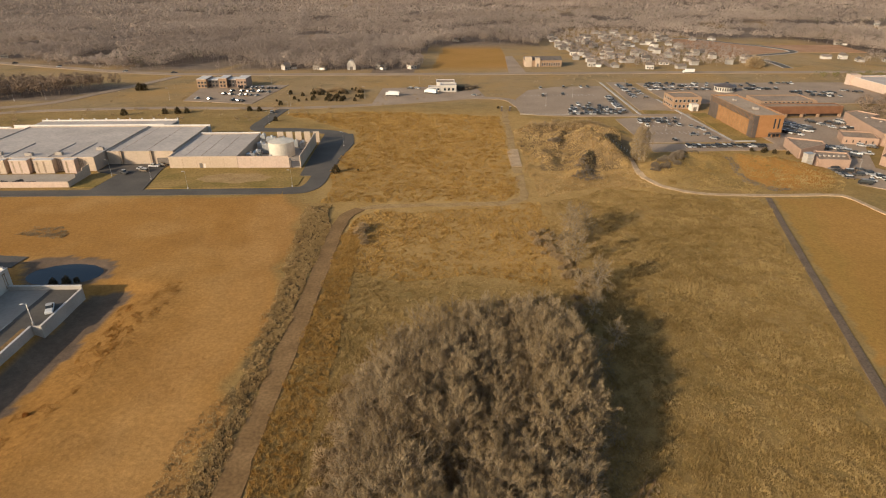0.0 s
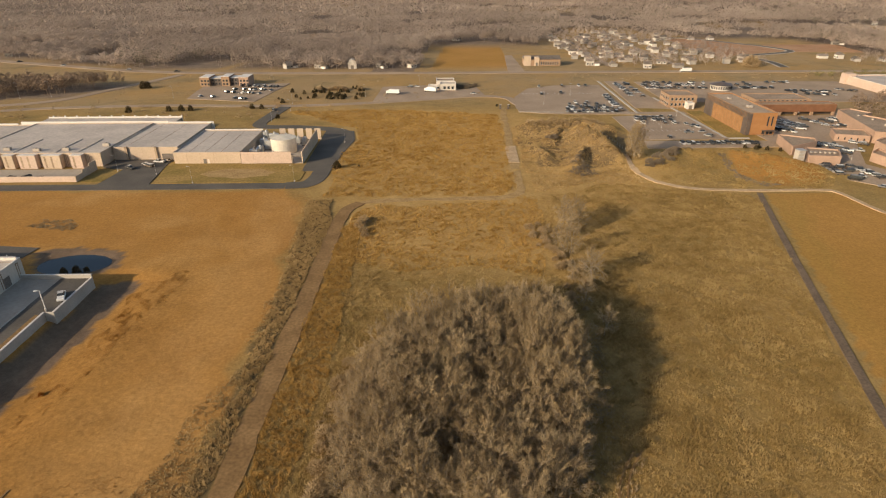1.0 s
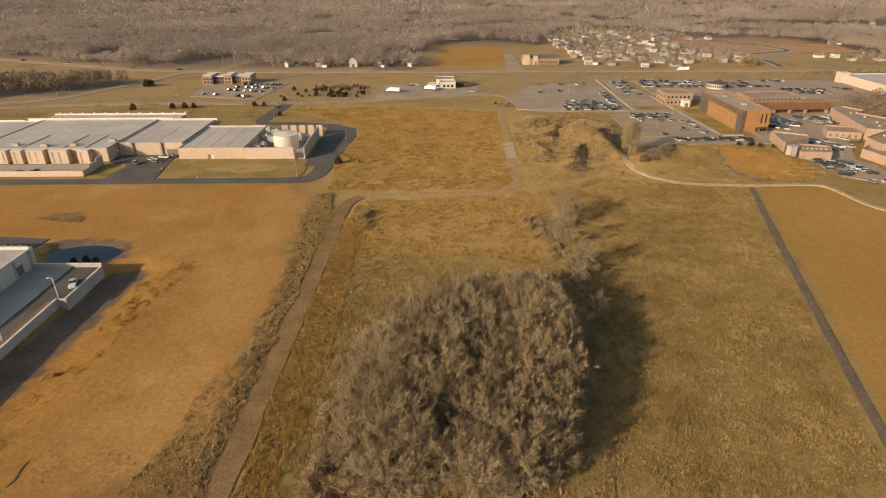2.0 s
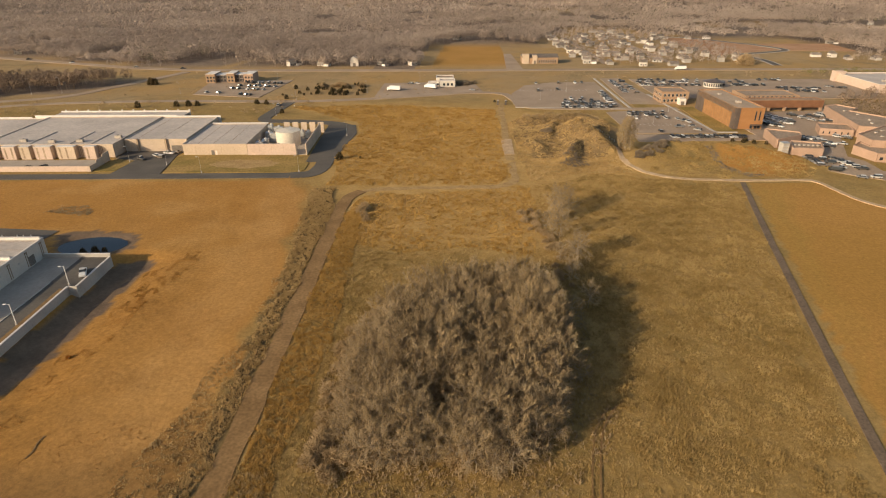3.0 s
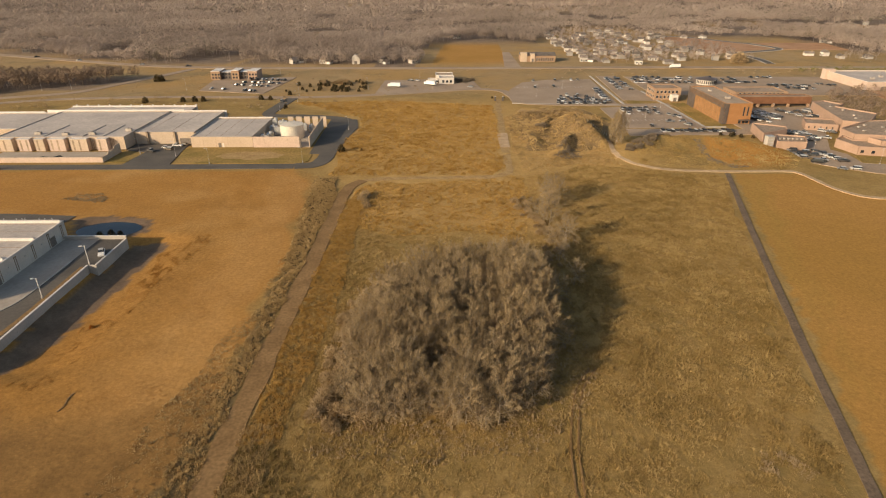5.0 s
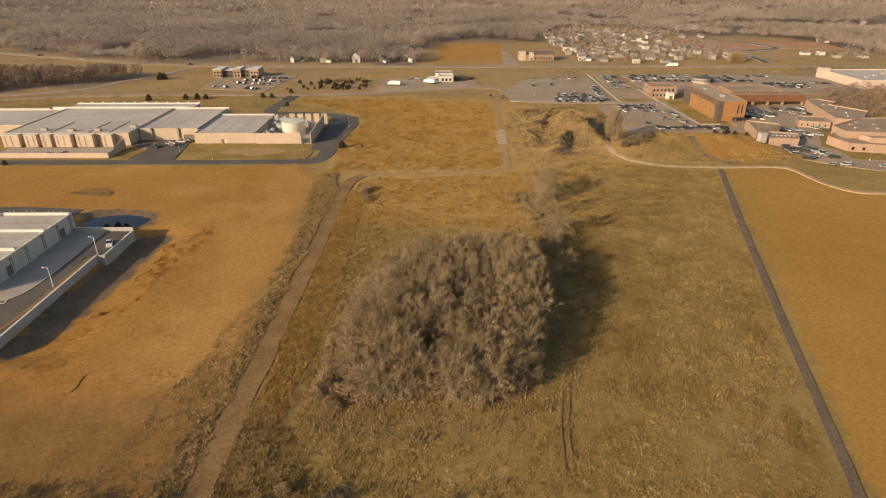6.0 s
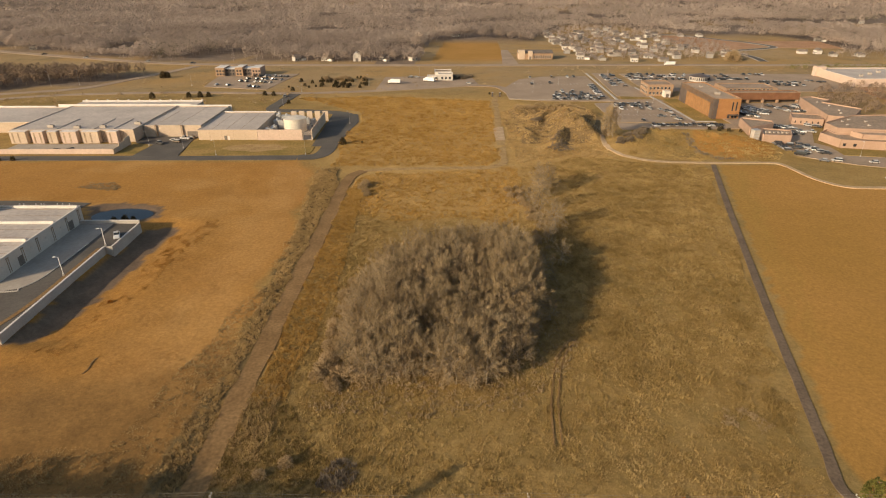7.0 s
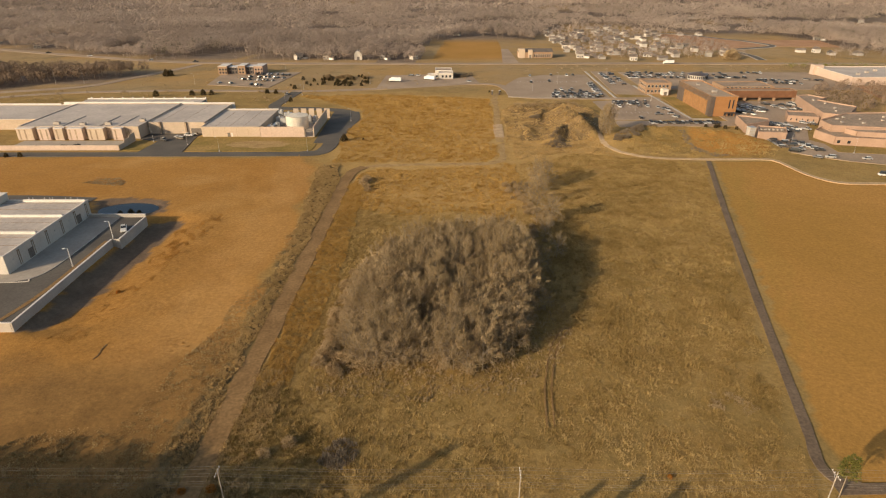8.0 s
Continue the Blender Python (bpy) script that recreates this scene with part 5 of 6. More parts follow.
road("street", strip([(327, 628), (331, 660), (328, 700), (334, 711), (394, 741), (384, 790), (372, 806), (330, 872), (300, 880)], 7, -0.9, 0.07, 0, 8), "asphalt", "new dark asphalt street of an unbuilt estate", "road")
road("street", strip([(166, 900), (163, 640)], 6, -0.9, 0.06), "asphalt_old", "grey village street", "road")
road("street", strip([(231, 960), (230, 636)], 6, -0.9, 0.06), "asphalt_old", "grey village street", "road")
road("bare_lot", prism([(398, 737), (470, 730), (480, 800), (392, 802), (388, 790)], -0.9, 0.03), "red_soil", "bare reddish building plots", "ground")
road("bare_lot", prism([(297, 700), (326, 716), (389, 744), (378, 796), (328, 866), (300, 872), (288, 800)], -0.9, 0.03), "red_soil", "bare reddish building plots", "ground")


# ---- parked cars ----
def car_model(kind):
    """A car: lower body, glazed cabin, roof panel and four wheels, about its middle, nose to +y."""
    L, W, H, hood, cab = {"sedan": (4.7, 1.82, 1.45, 0.85, (-0.55, 0.30)), "suv": (4.8, 1.92, 1.75, 1.0, (-0.92, 0.32)), "van": (5.6, 2.0, 2.2, 1.1, (-0.97, 0.62)), "pickup": (5.6, 1.98, 1.85, 1.05, (-0.12, 0.42))}[kind]
    ob = new("car")
    bm = box(-W / 2, W / 2, -L / 2, L / 2, 0.28, hood, bevel=0.16)
    part("body", bm, M["paint"], ob)
    y0, y1 = cab[0] * L / 2, cab[1] * L / 2
    cb = bmesh.new()
    lo = [cb.verts.new(v) for v in ((-W / 2 + 0.08, y0 - 0.25, hood - 0.02), (W / 2 - 0.08, y0 - 0.25, hood - 0.02), (W / 2 - 0.08, y1 + 0.55, hood - 0.02), (-W / 2 + 0.08, y1 + 0.55, hood - 0.02))]
    hi = [cb.verts.new(v) for v in ((-W / 2 + 0.26, y0, H - 0.05), (W / 2 - 0.26, y0, H - 0.05), (W / 2 - 0.26, y1, H - 0.05), (-W / 2 + 0.26, y1, H - 0.05))]
    for i in range(4):
        cb.faces.new((lo[i], lo[(i + 1) % 4], hi[(i + 1) % 4], hi[i]))
    cb.faces.new(hi)
    part("cabin", cb, M["glass"], ob, "dark tinted glass cabin")
    part("roof", box(-W / 2 + 0.22, W / 2 - 0.22, y0 - 0.02, y1 + 0.02, H - 0.05, H + 0.02), M["paint"], ob)
    for sx in (-1, 1):
        for sy in (-1, 1):
            x = sx * (W / 2 - 0.12)
            part("wheel", tube(bmesh.new(), (x - 0.12, sy * L * 0.31, 0.33), (x + 0.12, sy * L * 0.31, 0.33), 0.33, 0.33, 10), M["rubber"], ob, "black tyre")
    return tagged(ob, {"sedan": "parked sedan on asphalt", "suv": "parked tall hatchback on asphalt", "van": "parked passenger van on asphalt", "pickup": "parked pickup truck on asphalt"}[kind], "car", "parked cars")


cars = {k: car_model(k) for k in ("sedan", "suv", "van", "pickup")}
first = set(cars)
cr = np.random.default_rng(8)


def park(x, y, turn, kind=None, z=0.07):
    kind = kind or str(cr.choice(("sedan", "sedan", "suv", "suv", "pickup")))
    m = pose(x, y, z, 0, 0, turn)
    if kind in first:
        first.discard(kind)
        cars[kind].matrix_basis = m
    else:
        copy_thing(cars[kind], m)


def car_row(a, b, turn, fill=0.8, pitch=2.75):
    d = math.hypot(b[0] - a[0], b[1] - a[1])
    for k in range(int(d / pitch)):
        if cr.random() < fill:
            f = (k + 0.5) * pitch / d
            park(a[0] + (b[0] - a[0]) * f + cr.uniform(-0.15, 0.15), a[1] + (b[1] - a[1]) * f + cr.uniform(-0.3, 0.3), turn + (180 if cr.random() < 0.4 else 0) + cr.uniform(-2, 2))


park(185.5, 303, 62, "van")
park(206.5, 263.5, 80, "van")
for a, b, t, f in (((80, 444), (117, 444), 0, 0.85), ((82, 452), (116, 452), 0, 0.75), ((84, 458), (112, 458), 0, 0.7), ((86, 466), (112, 466), 0, 0.6), ((86, 473), (110, 473), 0, 0.35), ((118, 446), (121, 500), 90, 0.5), ((58, 462), (92, 480), 20, 0.12), ((62, 500), (110, 515), 0, 0.12), ((75, 534), (120, 538), 0, 0.3),
                   ((121, 426), (147, 426), 0, 0.85), ((119, 419), (146, 419), 0, 0.6), ((118, 411), (144, 411), 0, 0.5), ((112, 378), (130, 378), 0, 0.25), ((150, 385), (152, 415), 90, 0.25),
                   ((128, 364.5), (174, 364.5), 0, 0.9), ((160, 525), (262, 523), 0, 0.75), ((160, 538), (255, 536), 0, 0.6), ((165, 549), (300, 546), 0, 0.5), ((265, 512), (300, 505), 0, 0.6), ((262, 500), (305, 492), 0, 0.5), ((140, 492), (142, 550), 90, 0.6), ((148, 490), (150, 550), 90, 0.5),
                   ((203, 419), (213, 392), 60, 0.8), ((208, 421), (219, 394), 60, 0.6), ((226, 420), (234, 396), 60, 0.8), ((244, 420), (249, 400), 60, 0.7), ((196, 394), (206, 384), 20, 0.8), ((198, 404), (204, 390), 60, 0.8), ((236, 420), (242, 398), 60, 0.6), ((208, 364), (218, 346), 60, 0.6), ((188, 324), (189, 316), 80, 0.7),
                   ((198, 362), (208, 342), 60, 0.8), ((203, 364), (213, 344), 60, 0.8), ((193, 352), (204, 341), 55, 0.7), ((222, 364), (229, 359), 40, 0.8),
                   ((184, 325), (183.5, 308), 80, 0.8), ((195, 322), (200, 303), 75, 0.85), ((190, 316), (190, 305), 75, 0.4), ((-190, 505), (-146, 492), -15, 0.3), ((-172, 520), (-138, 512), -15, 0.7), ((-172, 532), (-136, 526), -15, 0.7), ((-168, 545), (-134, 541), -10, 0.7),
                   ((-32, 536), (-18, 538), 70, 0.4), ((18, 506), (28, 510), 70, 0.5), ((300, 520), (322, 505), 30, 0.5)):
    car_row(a, b, t, f)
for x, y, t in ((198, 292, 80), (215, 289, 85), (191.5, 292, 60), (152, 400, 5), (148, 408, 0), (142, 388, 90), (-152, 333, 60), (-147, 337, 80), (-149, 330, 70), (-144, 339, 75), (150, 380, 40), (-118, 455, 0), (-440, 690, 115), (-300, 632, 105), (-380, 664, 115), (-250, 622, 100)):
    park(x, y, t)
park(-116.5, 197.5, 25, "pickup", fz - 0.25)
park(-157, 327, 55, "pickup")


def box_truck(x, y, turn, label):
    ob = thing("box_truck", x, y, 0.07, turn, label, "truck")
    part("cargo_box", box(-1.25, 1.25, -5.2, 3.0, 1.0, 3.7), M["white_paint"], ob)
    part("cab", box(-1.15, 1.15, 3.1, 5.2, 0.6, 2.7, bevel=0.15), M["white_paint"], ob)
    part("windscreen", box(-1.0, 1.0, 5.16, 5.23, 1.7, 2.5), M["glass"], ob)
    part("chassis", box(-0.9, 0.9, -5.2, 5.0, 0.5, 0.98), M["rubber"], ob)
    for sx in (-1, 1):
        for y0 in (-3.6, 4.0):
            part("wheel", tube(bmesh.new(), (sx * 1.1 - 0.15, y0, 0.5), (sx * 1.1 + 0.15, y0, 0.5), 0.5, 0.5, 12), M["rubber"], ob, "black tyre")
    return ob


box_truck(-40, 509, 78, "white box truck parked on a lot")
box_truck(-11, 517, 60, "white box truck beside a white building")
box_truck(222, 603, 90, "white lorry on the highway")


# ---- grass, weeds and scrub ----
def tufts(name, poly, count, tall, wide, blades, seed, material, label, clump=3.0, cut=0.25, avoid=(), category="grass", bend=0.55, fray=2.5):
    """Grass tussocks: fans of narrow blades over an area, thicker where the growth clumps."""
    rng = np.random.default_rng(seed)
    px, py = [p[0] for p in poly], [p[1] for p in poly]
    x, y = rng.uniform(min(px), max(px), count * 3), rng.uniform(min(py), max(py), count * 3)
    jx, jy = jitter(x, y, fray, fray * 3.6, 31)
    ok = inside(poly, jx, jy)
    for p in avoid:
        ok &= ~inside(p, jx + rng.normal(0, 4.0, len(x)), jy + rng.normal(0, 4.0, len(x)))
    den = 0.65 * vn(x, y, clump, seed) + 0.35 * vn(x, y, clump * 5, seed + 1)
    ok &= den > cut + rng.uniform(-0.12, 0.12, len(x))
    x, y = x[ok][:count], y[ok][:count]
    n = len(x)
    s = 0.3 + 1.25 * vn(x, y, clump, seed) + rng.uniform(-0.15, 0.15, n)
    base = np.stack([x, y, height(x, y) - 0.25], 1)[:, None] + np.concatenate([rng.normal(0, wide * 0.35, (n, blades, 2)), np.zeros((n, blades, 1))], 2)
    az = rng.uniform(0, 2 * np.pi, (n, blades))
    h = tall * s[:, None] * rng.uniform(0.6, 1.15, (n, blades))
    tip = base + np.stack([np.cos(az) * h * bend, np.sin(az) * h * bend, h], 2)
    side = np.stack([-np.sin(az), np.cos(az), 0 * az], 2) * (wide * 0.22 * s[:, None, None])
    v = np.stack([base - side, base + side, tip], 2).reshape(-1, 3)
    me = mesh_np(name, v, np.arange(len(v)).reshape(-1, 3), material)
    tone = np.clip(0.5 + 1.1 * (vn(x, y, clump * 1.7, seed + 2) - 0.5) + rng.normal(0, 0.2, n), 0, 1).astype(np.float32)
    me.attributes.new("tone", "FLOAT", "FACE").data.foreach_set("value", np.repeat(tone, blades))
    return tagged(new(name, me), label, category, kind="stuff")


MEADOW = [(-44.8, 60), (70, 60), (72.5, 90), (86, 138), (130, 284), (70, 300), (34, 282), (26, 279), (-36, 277), (-41.8, 255), (-42, 200), (-43.9, 120)]
UPPER = [(-55, 286), (20, 286), (29, 298), (34, 440), (-40, 457), (-108, 452), (-56, 404), (-53, 380), (-57, 330)]
SLOPE = [(36, 290), (60, 300), (88, 300), (86, 330), (92, 350), (100, 395), (50, 415), (38, 400)]
BERM = [(94, 300), (134, 292.5), (166, 291), (174, 300), (180, 315), (165, 345), (130, 352), (104, 346)]
tufts("meadow_grass", MEADOW, 165000, 0.42, 0.3, 4, 1, M["dry_grass"], "tall dry tan meadow grass in tussocks", 1.0, 0.28, bend=0.85, avoid=([(-43, 222), (34, 213), (36, 285), (-46, 284)],))
tufts("rank_grass", [(30, 150), (34, 120), (74, 102), (86, 138), (130, 284), (70, 300), (44, 282), (44, 215)], 26000, 0.66, 0.36, 6, 41, M["dry_grass"], "taller rank grass in drifts across the meadow", 2.4, 0.44, bend=0.7)
tufts("golden_grass", [(-43, 222), (34, 213), (36, 285), (26, 279), (-36, 277), (-41, 255)], 9000, 0.55, 0.5, 6, 15, M["gold_grass"], "golden dry grass above the copse", 1.6, 0.2, fray=6.0)
tufts("upper_grass", UPPER, 28000, 0.6, 0.6, 6, 2, M["gold_grass"], "dry golden grass of an unmown field", 1.8, 0.22)
tufts("scrub_grass", SLOPE, 9000, 0.6, 0.7, 6, 3, M["weeds"], "rough grass on spoil mounds", 2.5, 0.25)
tufts("berm_grass", BERM, 6000, 0.5, 0.6, 5, 9, M["dry_grass"], "short dry grass on an earth berm", 3.0, 0.35)
tufts("eroded_line", [(134, 333), (137, 333), (136, 312), (144, 298), (150, 296), (141, 295), (133, 310)], 700, 0.7, 0.8, 6, 43, M["dark_brush"], "dark broken line of scrub and stones on the berm", 1.6, 0.35, category="scrub", fray=1.5)
tufts("verge_weeds", VERGE, 17000, 0.6, 0.32, 6, 4, M["weeds"], "dark rank weeds along the dirt road", 0.8, 0.28, category="weeds", fray=1.4)
tufts("verge_weeds", [(-44.8, 112), (-36.5, 112), (-33, 160), (-34, 200), (-35, 250), (-41.8, 255), (-43, 200), (-44.3, 150)], 16000, 0.48, 0.3, 6, 5, M["gold_grass"], "tall golden weeds along the dirt road", 0.8, 0.28, category="weeds", fray=1.2)
tufts("fallow_stubble", [(-130, 70), (-66, 70), (-62, 121), (-57, 160), (-53, 240), (-60, 290), (-240, 292), (-240, 245), (-112, 240), (-98, 213), (-104, 160), (-115, 128)], 46000, 0.1, 0.3, 3, 6, M["stubble"], "thin rusty stubble on a fallow field", 9.0, 0.3, category="stubble")
tufts("verge_weeds", [(-45.6, 60), (-36, 60), (-36.5, 118), (-45, 118)], 4600, 0.55, 0.4, 6, 18, M["weeds"], "tall olive-brown weeds along the dirt road", 1.6, 0.15, category="weeds")
tufts("verge_weeds", [(-53, 66), (-64, 74), (-66, 90), (-62, 106), (-57, 124), (-56, 150), (-56, 195), (-58, 240), (-61, 275), (-58, 275), (-56, 240), (-53, 195), (-52.5, 121)], 6500, 0.3, 0.32, 5, 19, M["weeds"], "rough brown weeds spreading from the road verge", 0.9, 0.4, category="weeds", fray=2.5)
tufts("weed_patch", [(58, 103), (61, 110), (68, 110), (71, 104), (66, 100)], 260, 0.4, 0.6, 6, 20, M["brush"], "greyish patch of dead weeds in the meadow", 2.0, 0.3, category="weeds")
tufts("field_weeds", [(-130, 66), (-54, 66), (-54, 121), (-55, 165), (-60, 150), (-66, 120), (-76, 101), (-88, 94), (-130, 96)], 13000, 0.26, 0.45, 5, 16, M["weeds"], "brown straggling weeds at the fallow field's end", 1.3, -0.2, category="weeds", fray=6.0)
tufts("weed_patch", [(-168, 257), (-164, 266), (-152, 266), (-145, 258), (-146, 252), (-156, 251)], 600, 0.3, 0.8, 6, 17, M["brush"], "brown patch of dead weeds in the fallow field", 2.0, 0.35, category="weeds", fray=4.0)
tufts("bank_weeds", [(-108, 126), (-98, 128), (-92, 165), (-86, 218), (-97, 220), (-101, 180), (-104, 150)], 6000, 0.2, 0.28, 5, 7, M["rust_grass"], "rusty golden weeds along the foot of a bank", 1.6, 0.42, category="weeds", fray=3.0)
tufts("low_grass", [(-44.8, 60), (70, 60), (72.5, 90), (86, 138), (103, 195), (-41.8, 195), (-43.9, 120)], 45000, 0.26, 0.32, 4, 12, M["olive_grass"], "short olive-brown grass between tussocks", 1.4, 0.1)
tufts("umber_weeds", [(-45.5, 66), (-12, 66), (-15, 84), (-27, 99), (-35, 110), (-44.6, 112)], 9000, 0.4, 0.3, 5, 51, M["umber_grass"], "dark olive-brown weeds beside the road's end", 1.0, 0.22, category="weeds", fray=4.0)
tufts("copse_brush", [(-33, 108), (-20, 106), (15, 108), (30, 120), (36, 150), (36, 170), (24, 196), (-12, 192), (-28, 175), (-32, 150)], 6000, 0.62, 0.45, 7, 8, M["brush"], "grey-brown brush under a leafless copse", 2.6, 0.25, category="brush", bend=0.4)


def shrub_mesh(seed, r, h, n, material, blade=0.12):
    rng = np.random.default_rng(seed)
    u = rng.normal(0, 1, (n, 3))
    u /= np.linalg.norm(u, axis=1, keepdims=True)
    u[:, 2] = np.abs(u[:, 2])
    c = u * np.array((r, r, h)) * rng.uniform(0.45, 1.0, (n, 1)) + np.array((0, 0, 0.05))
    d = u + rng.normal(0, 0.5, (n, 3))
    d *= rng.uniform(0.25, 0.5, (n, 1)) * r / np.linalg.norm(d, axis=1, keepdims=True)
    s = np.cross(d, rng.normal(0, 1, (n, 3)))
    s *= blade * r / np.linalg.norm(s, axis=1, keepdims=True)
    v = np.stack([c - s, c + s, c + d], 1).reshape(-1, 3)
    return mesh_np("foliage", v, np.arange(3 * n).reshape(-1, 3), material)


def stems_mesh(seed, r, h):
    V, T = [], []
    rng = np.random.default_rng(seed)
    for k in range(6):
        az = k * 1.05
        branch_tris(rng, np.array((0, 0, -0.2)), np.array((math.cos(az) * r * 0.5, math.sin(az) * r * 0.5, h * 0.7)), 0.05, 0.02, V, T)
    return mesh_np("stems", V, T, M["bark"])


SHRUBS = {"juniper": (shrub_mesh(1, 1.2, 2.4, 420, M["juniper"]), stems_mesh(1, 1.2, 2.4)), "brush": (shrub_mesh(2, 1.9, 2.2, 700, M["brush"], 0.035), stems_mesh(2, 1.9, 2.2)), "rust": (shrub_mesh(3, 1.0, 1.2, 300, M["rust_leaf"]), stems_mesh(3, 1.0, 1.2)), "dark": (shrub_mesh(4, 2.0, 1.7, 700, M["dark_brush"], 0.05), stems_mesh(4, 2.0, 1.7))}


def shrub(kind, x, y, s, label, group):
    ob = thing("shrub", x, y, zat(x, y) - 0.05, (x * 37) % 360, label, "shrub", group)
    ob.scale = (s, s, s)
    part("stems", SHRUBS[kind][1], None, ob)
    part("foliage", SHRUBS[kind][0], None, ob)


def bush_drift(name, kind, spots, label):
    """Many small bushes too slight to count, in one mesh."""
    src = SHRUBS[kind][0]
    base = np.empty(len(src.vertices) * 3, np.float32)
    src.vertices.foreach_get("co", base)
    base = base.reshape(-1, 3)[:600]
    out = []
    for x, y, k in spots:
        c, q = math.cos(x * 3.7), math.sin(x * 3.7)
        out.append(np.stack([(base[:, 0] * c - base[:, 1] * q) * k + x, (base[:, 0] * q + base[:, 1] * c) * k + y, base[:, 2] * k + zat(x, y) - 0.05], 1))
    v = np.concatenate(out)
    return tagged(new(name, mesh_np(name, v, np.arange(len(v)).reshape(-1, 3), src.materials[0])), label, "bushes", kind="stuff")


sr = np.random.default_rng(21)
for k in range(46):
    shrub("juniper", sr.uniform(-125, -62), sr.uniform(492, 535), sr.uniform(0.6, 1.3), "small dark reddish shrub in a rough field", "nursery shrubs")
for k in range(16):
    shrub("brush", sr.uniform(-100, -66), sr.uniform(523, 533), sr.uniform(1.0, 1.7), "leafless grey bush in a rough field", "field bushes")
for k in range(44):
    a = sr.uniform(0, 1)
    shrub("dark", 97 + 26 * a + sr.uniform(-3, 3), 321 + 21 * a + sr.uniform(-4, 4), sr.uniform(0.5, 0.95), "leafless grey-brown bush on the berm", "berm bushes")
scrub = []
for k in range(75):
    f, g = math.sqrt(sr.uniform(0, 1)), sr.uniform(-1, 1)
    scrub.append((65.5 - 2 * f + 7.5 * f * g, 338 - 27 * f + 3 * abs(g), sr.uniform(0.3, 0.6)))
bush_drift("dark_scrub", "dark", scrub, "dense dark scrub filling a hollow in the spoil mound")
for k in range(5):
    shrub("dark", sr.uniform(56, 64), sr.uniform(366, 374), sr.uniform(0.6, 1.1), "dark leafless bush on the spoil mound", "mound bushes")
under = np.random.default_rng(61)
low = [(under.uniform(-27, 29), under.uniform(115, 191), under.uniform(1.0, 1.7)) for k in range(620)]
bush_drift("understory", "brush", [q for q in low if inside(COPSE, q[0], q[1]) and math.hypot((q[0] + 4.5) / 2.4, (q[1] - 129) / 7.0) > 1], "tangled brown undergrowth between the copse trees")
bush_drift("mound_scrub", "brush", [(sr.uniform(46, 96), sr.uniform(335, 405), sr.uniform(0.35, 0.7)) for k in range(50)] + [(50 + 46 * k / 59 + sr.uniform(-1, 1), 405 + sr.uniform(-4, 3), sr.uniform(0.5, 1.1)) for k in range(60)], "small brown bushes on the spoil mounds")
for k in range(34):
    f = k / 33
    shrub("brush", 33 + 7 * math.sin(f * 5) * 0.6 + sr.uniform(-3, 4), 192 + 62 * f, sr.uniform(0.5, 1.0), "leafless brown bush along the field edge", "hedge bushes")
for k in range(34):
    shrub("brush", -28 + sr.uniform(-3, 2.5), 116 + 50 * (k / 33) + sr.uniform(-2, 2), sr.uniform(0.7, 1.3), "leafless grey bush at the edge of the copse", "copse bushes")
for x, y, s in ((-36, 254, 1.1), (-35, 258, 1.2), (-34, 249, 0.9), (-33, 245, 0.8), (-36.5, 90, 0.7), (-32, 93, 0.8)):
    shrub("brush", x, y, s, "leafless grey bush in the meadow", "meadow bushes")
tufts("thicket", [(-25, 88), (-24, 92.5), (-21, 94.5), (-18, 92.5), (-17.5, 89), (-20, 86)], 420, 0.75, 0.5, 8, 46, M["dark_brush"], "dark low thicket in the meadow", 1.5, 0.1, category="brush", bend=0.6, fray=1.5)
for x, y, s in ((-44, 81, 1.0), (-49.5, 80.5, 0.8), (-100, 158, 0.7), (44, 84, 0.5)):
    shrub("rust", x, y, s, "rust-coloured leafy shrub in the field", "rusty shrubs")
for x, y, s in ((-129, 219, 1.0), (-124, 218, 1.1), (-121, 218.5, 0.8), (-55.5, 326, 1.6), (-236, 297, 0.8), (-232, 296.5, 1.0), (-226, 296.5, 0.9), (-219, 297, 1.0), (-45, 328, 0.5), (-216, 452, 1.8), (-190, 455, 1.6), (-182, 456, 1.7), (-176, 457, 1.5), (-245, 540, 2.4), (-242, 541, 2.2), (-110, 432, 1.2), (-135, 462, 1.4), (-128, 461, 1.3), (-118, 480, 1.3),
                (36, 464, 0.7), (44.5, 464, 0.7), (160, 356, 0.8), (165, 354, 0.9), (170, 352, 0.9), (176, 350, 0.8), (168, 357, 0.8)):
    shrub("juniper", x, y, s, "small dark evergreen shrub", "evergreen shrubs")
for k in range(14):
    shrub("dark", 11 + 13 * k / 13 + sr.uniform(-1, 1), 534 + sr.uniform(-5, 6), sr.uniform(0.8, 1.3), "dark leafless bush beside a white showroom", "showroom bushes")
bush_drift("rough_scrub", "brush", [(sr.uniform(-330, -70), sr.uniform(418, 470), sr.uniform(0.4, 0.9)) for k in range(90)] + [(sr.uniform(-260, 40), sr.uniform(475, 606), sr.uniform(0.25, 0.6)) for k in range(170)] + [(sr.uniform(60, 420), sr.uniform(562, 600), sr.uniform(0.25, 0.7)) for k in range(90)], "small brown bushes on rough ground")
for x, y in ((298, 634), (300, 640)):
    shrub("brush", x, y, 4.0, "broad brown leafy bush", "far bushes")

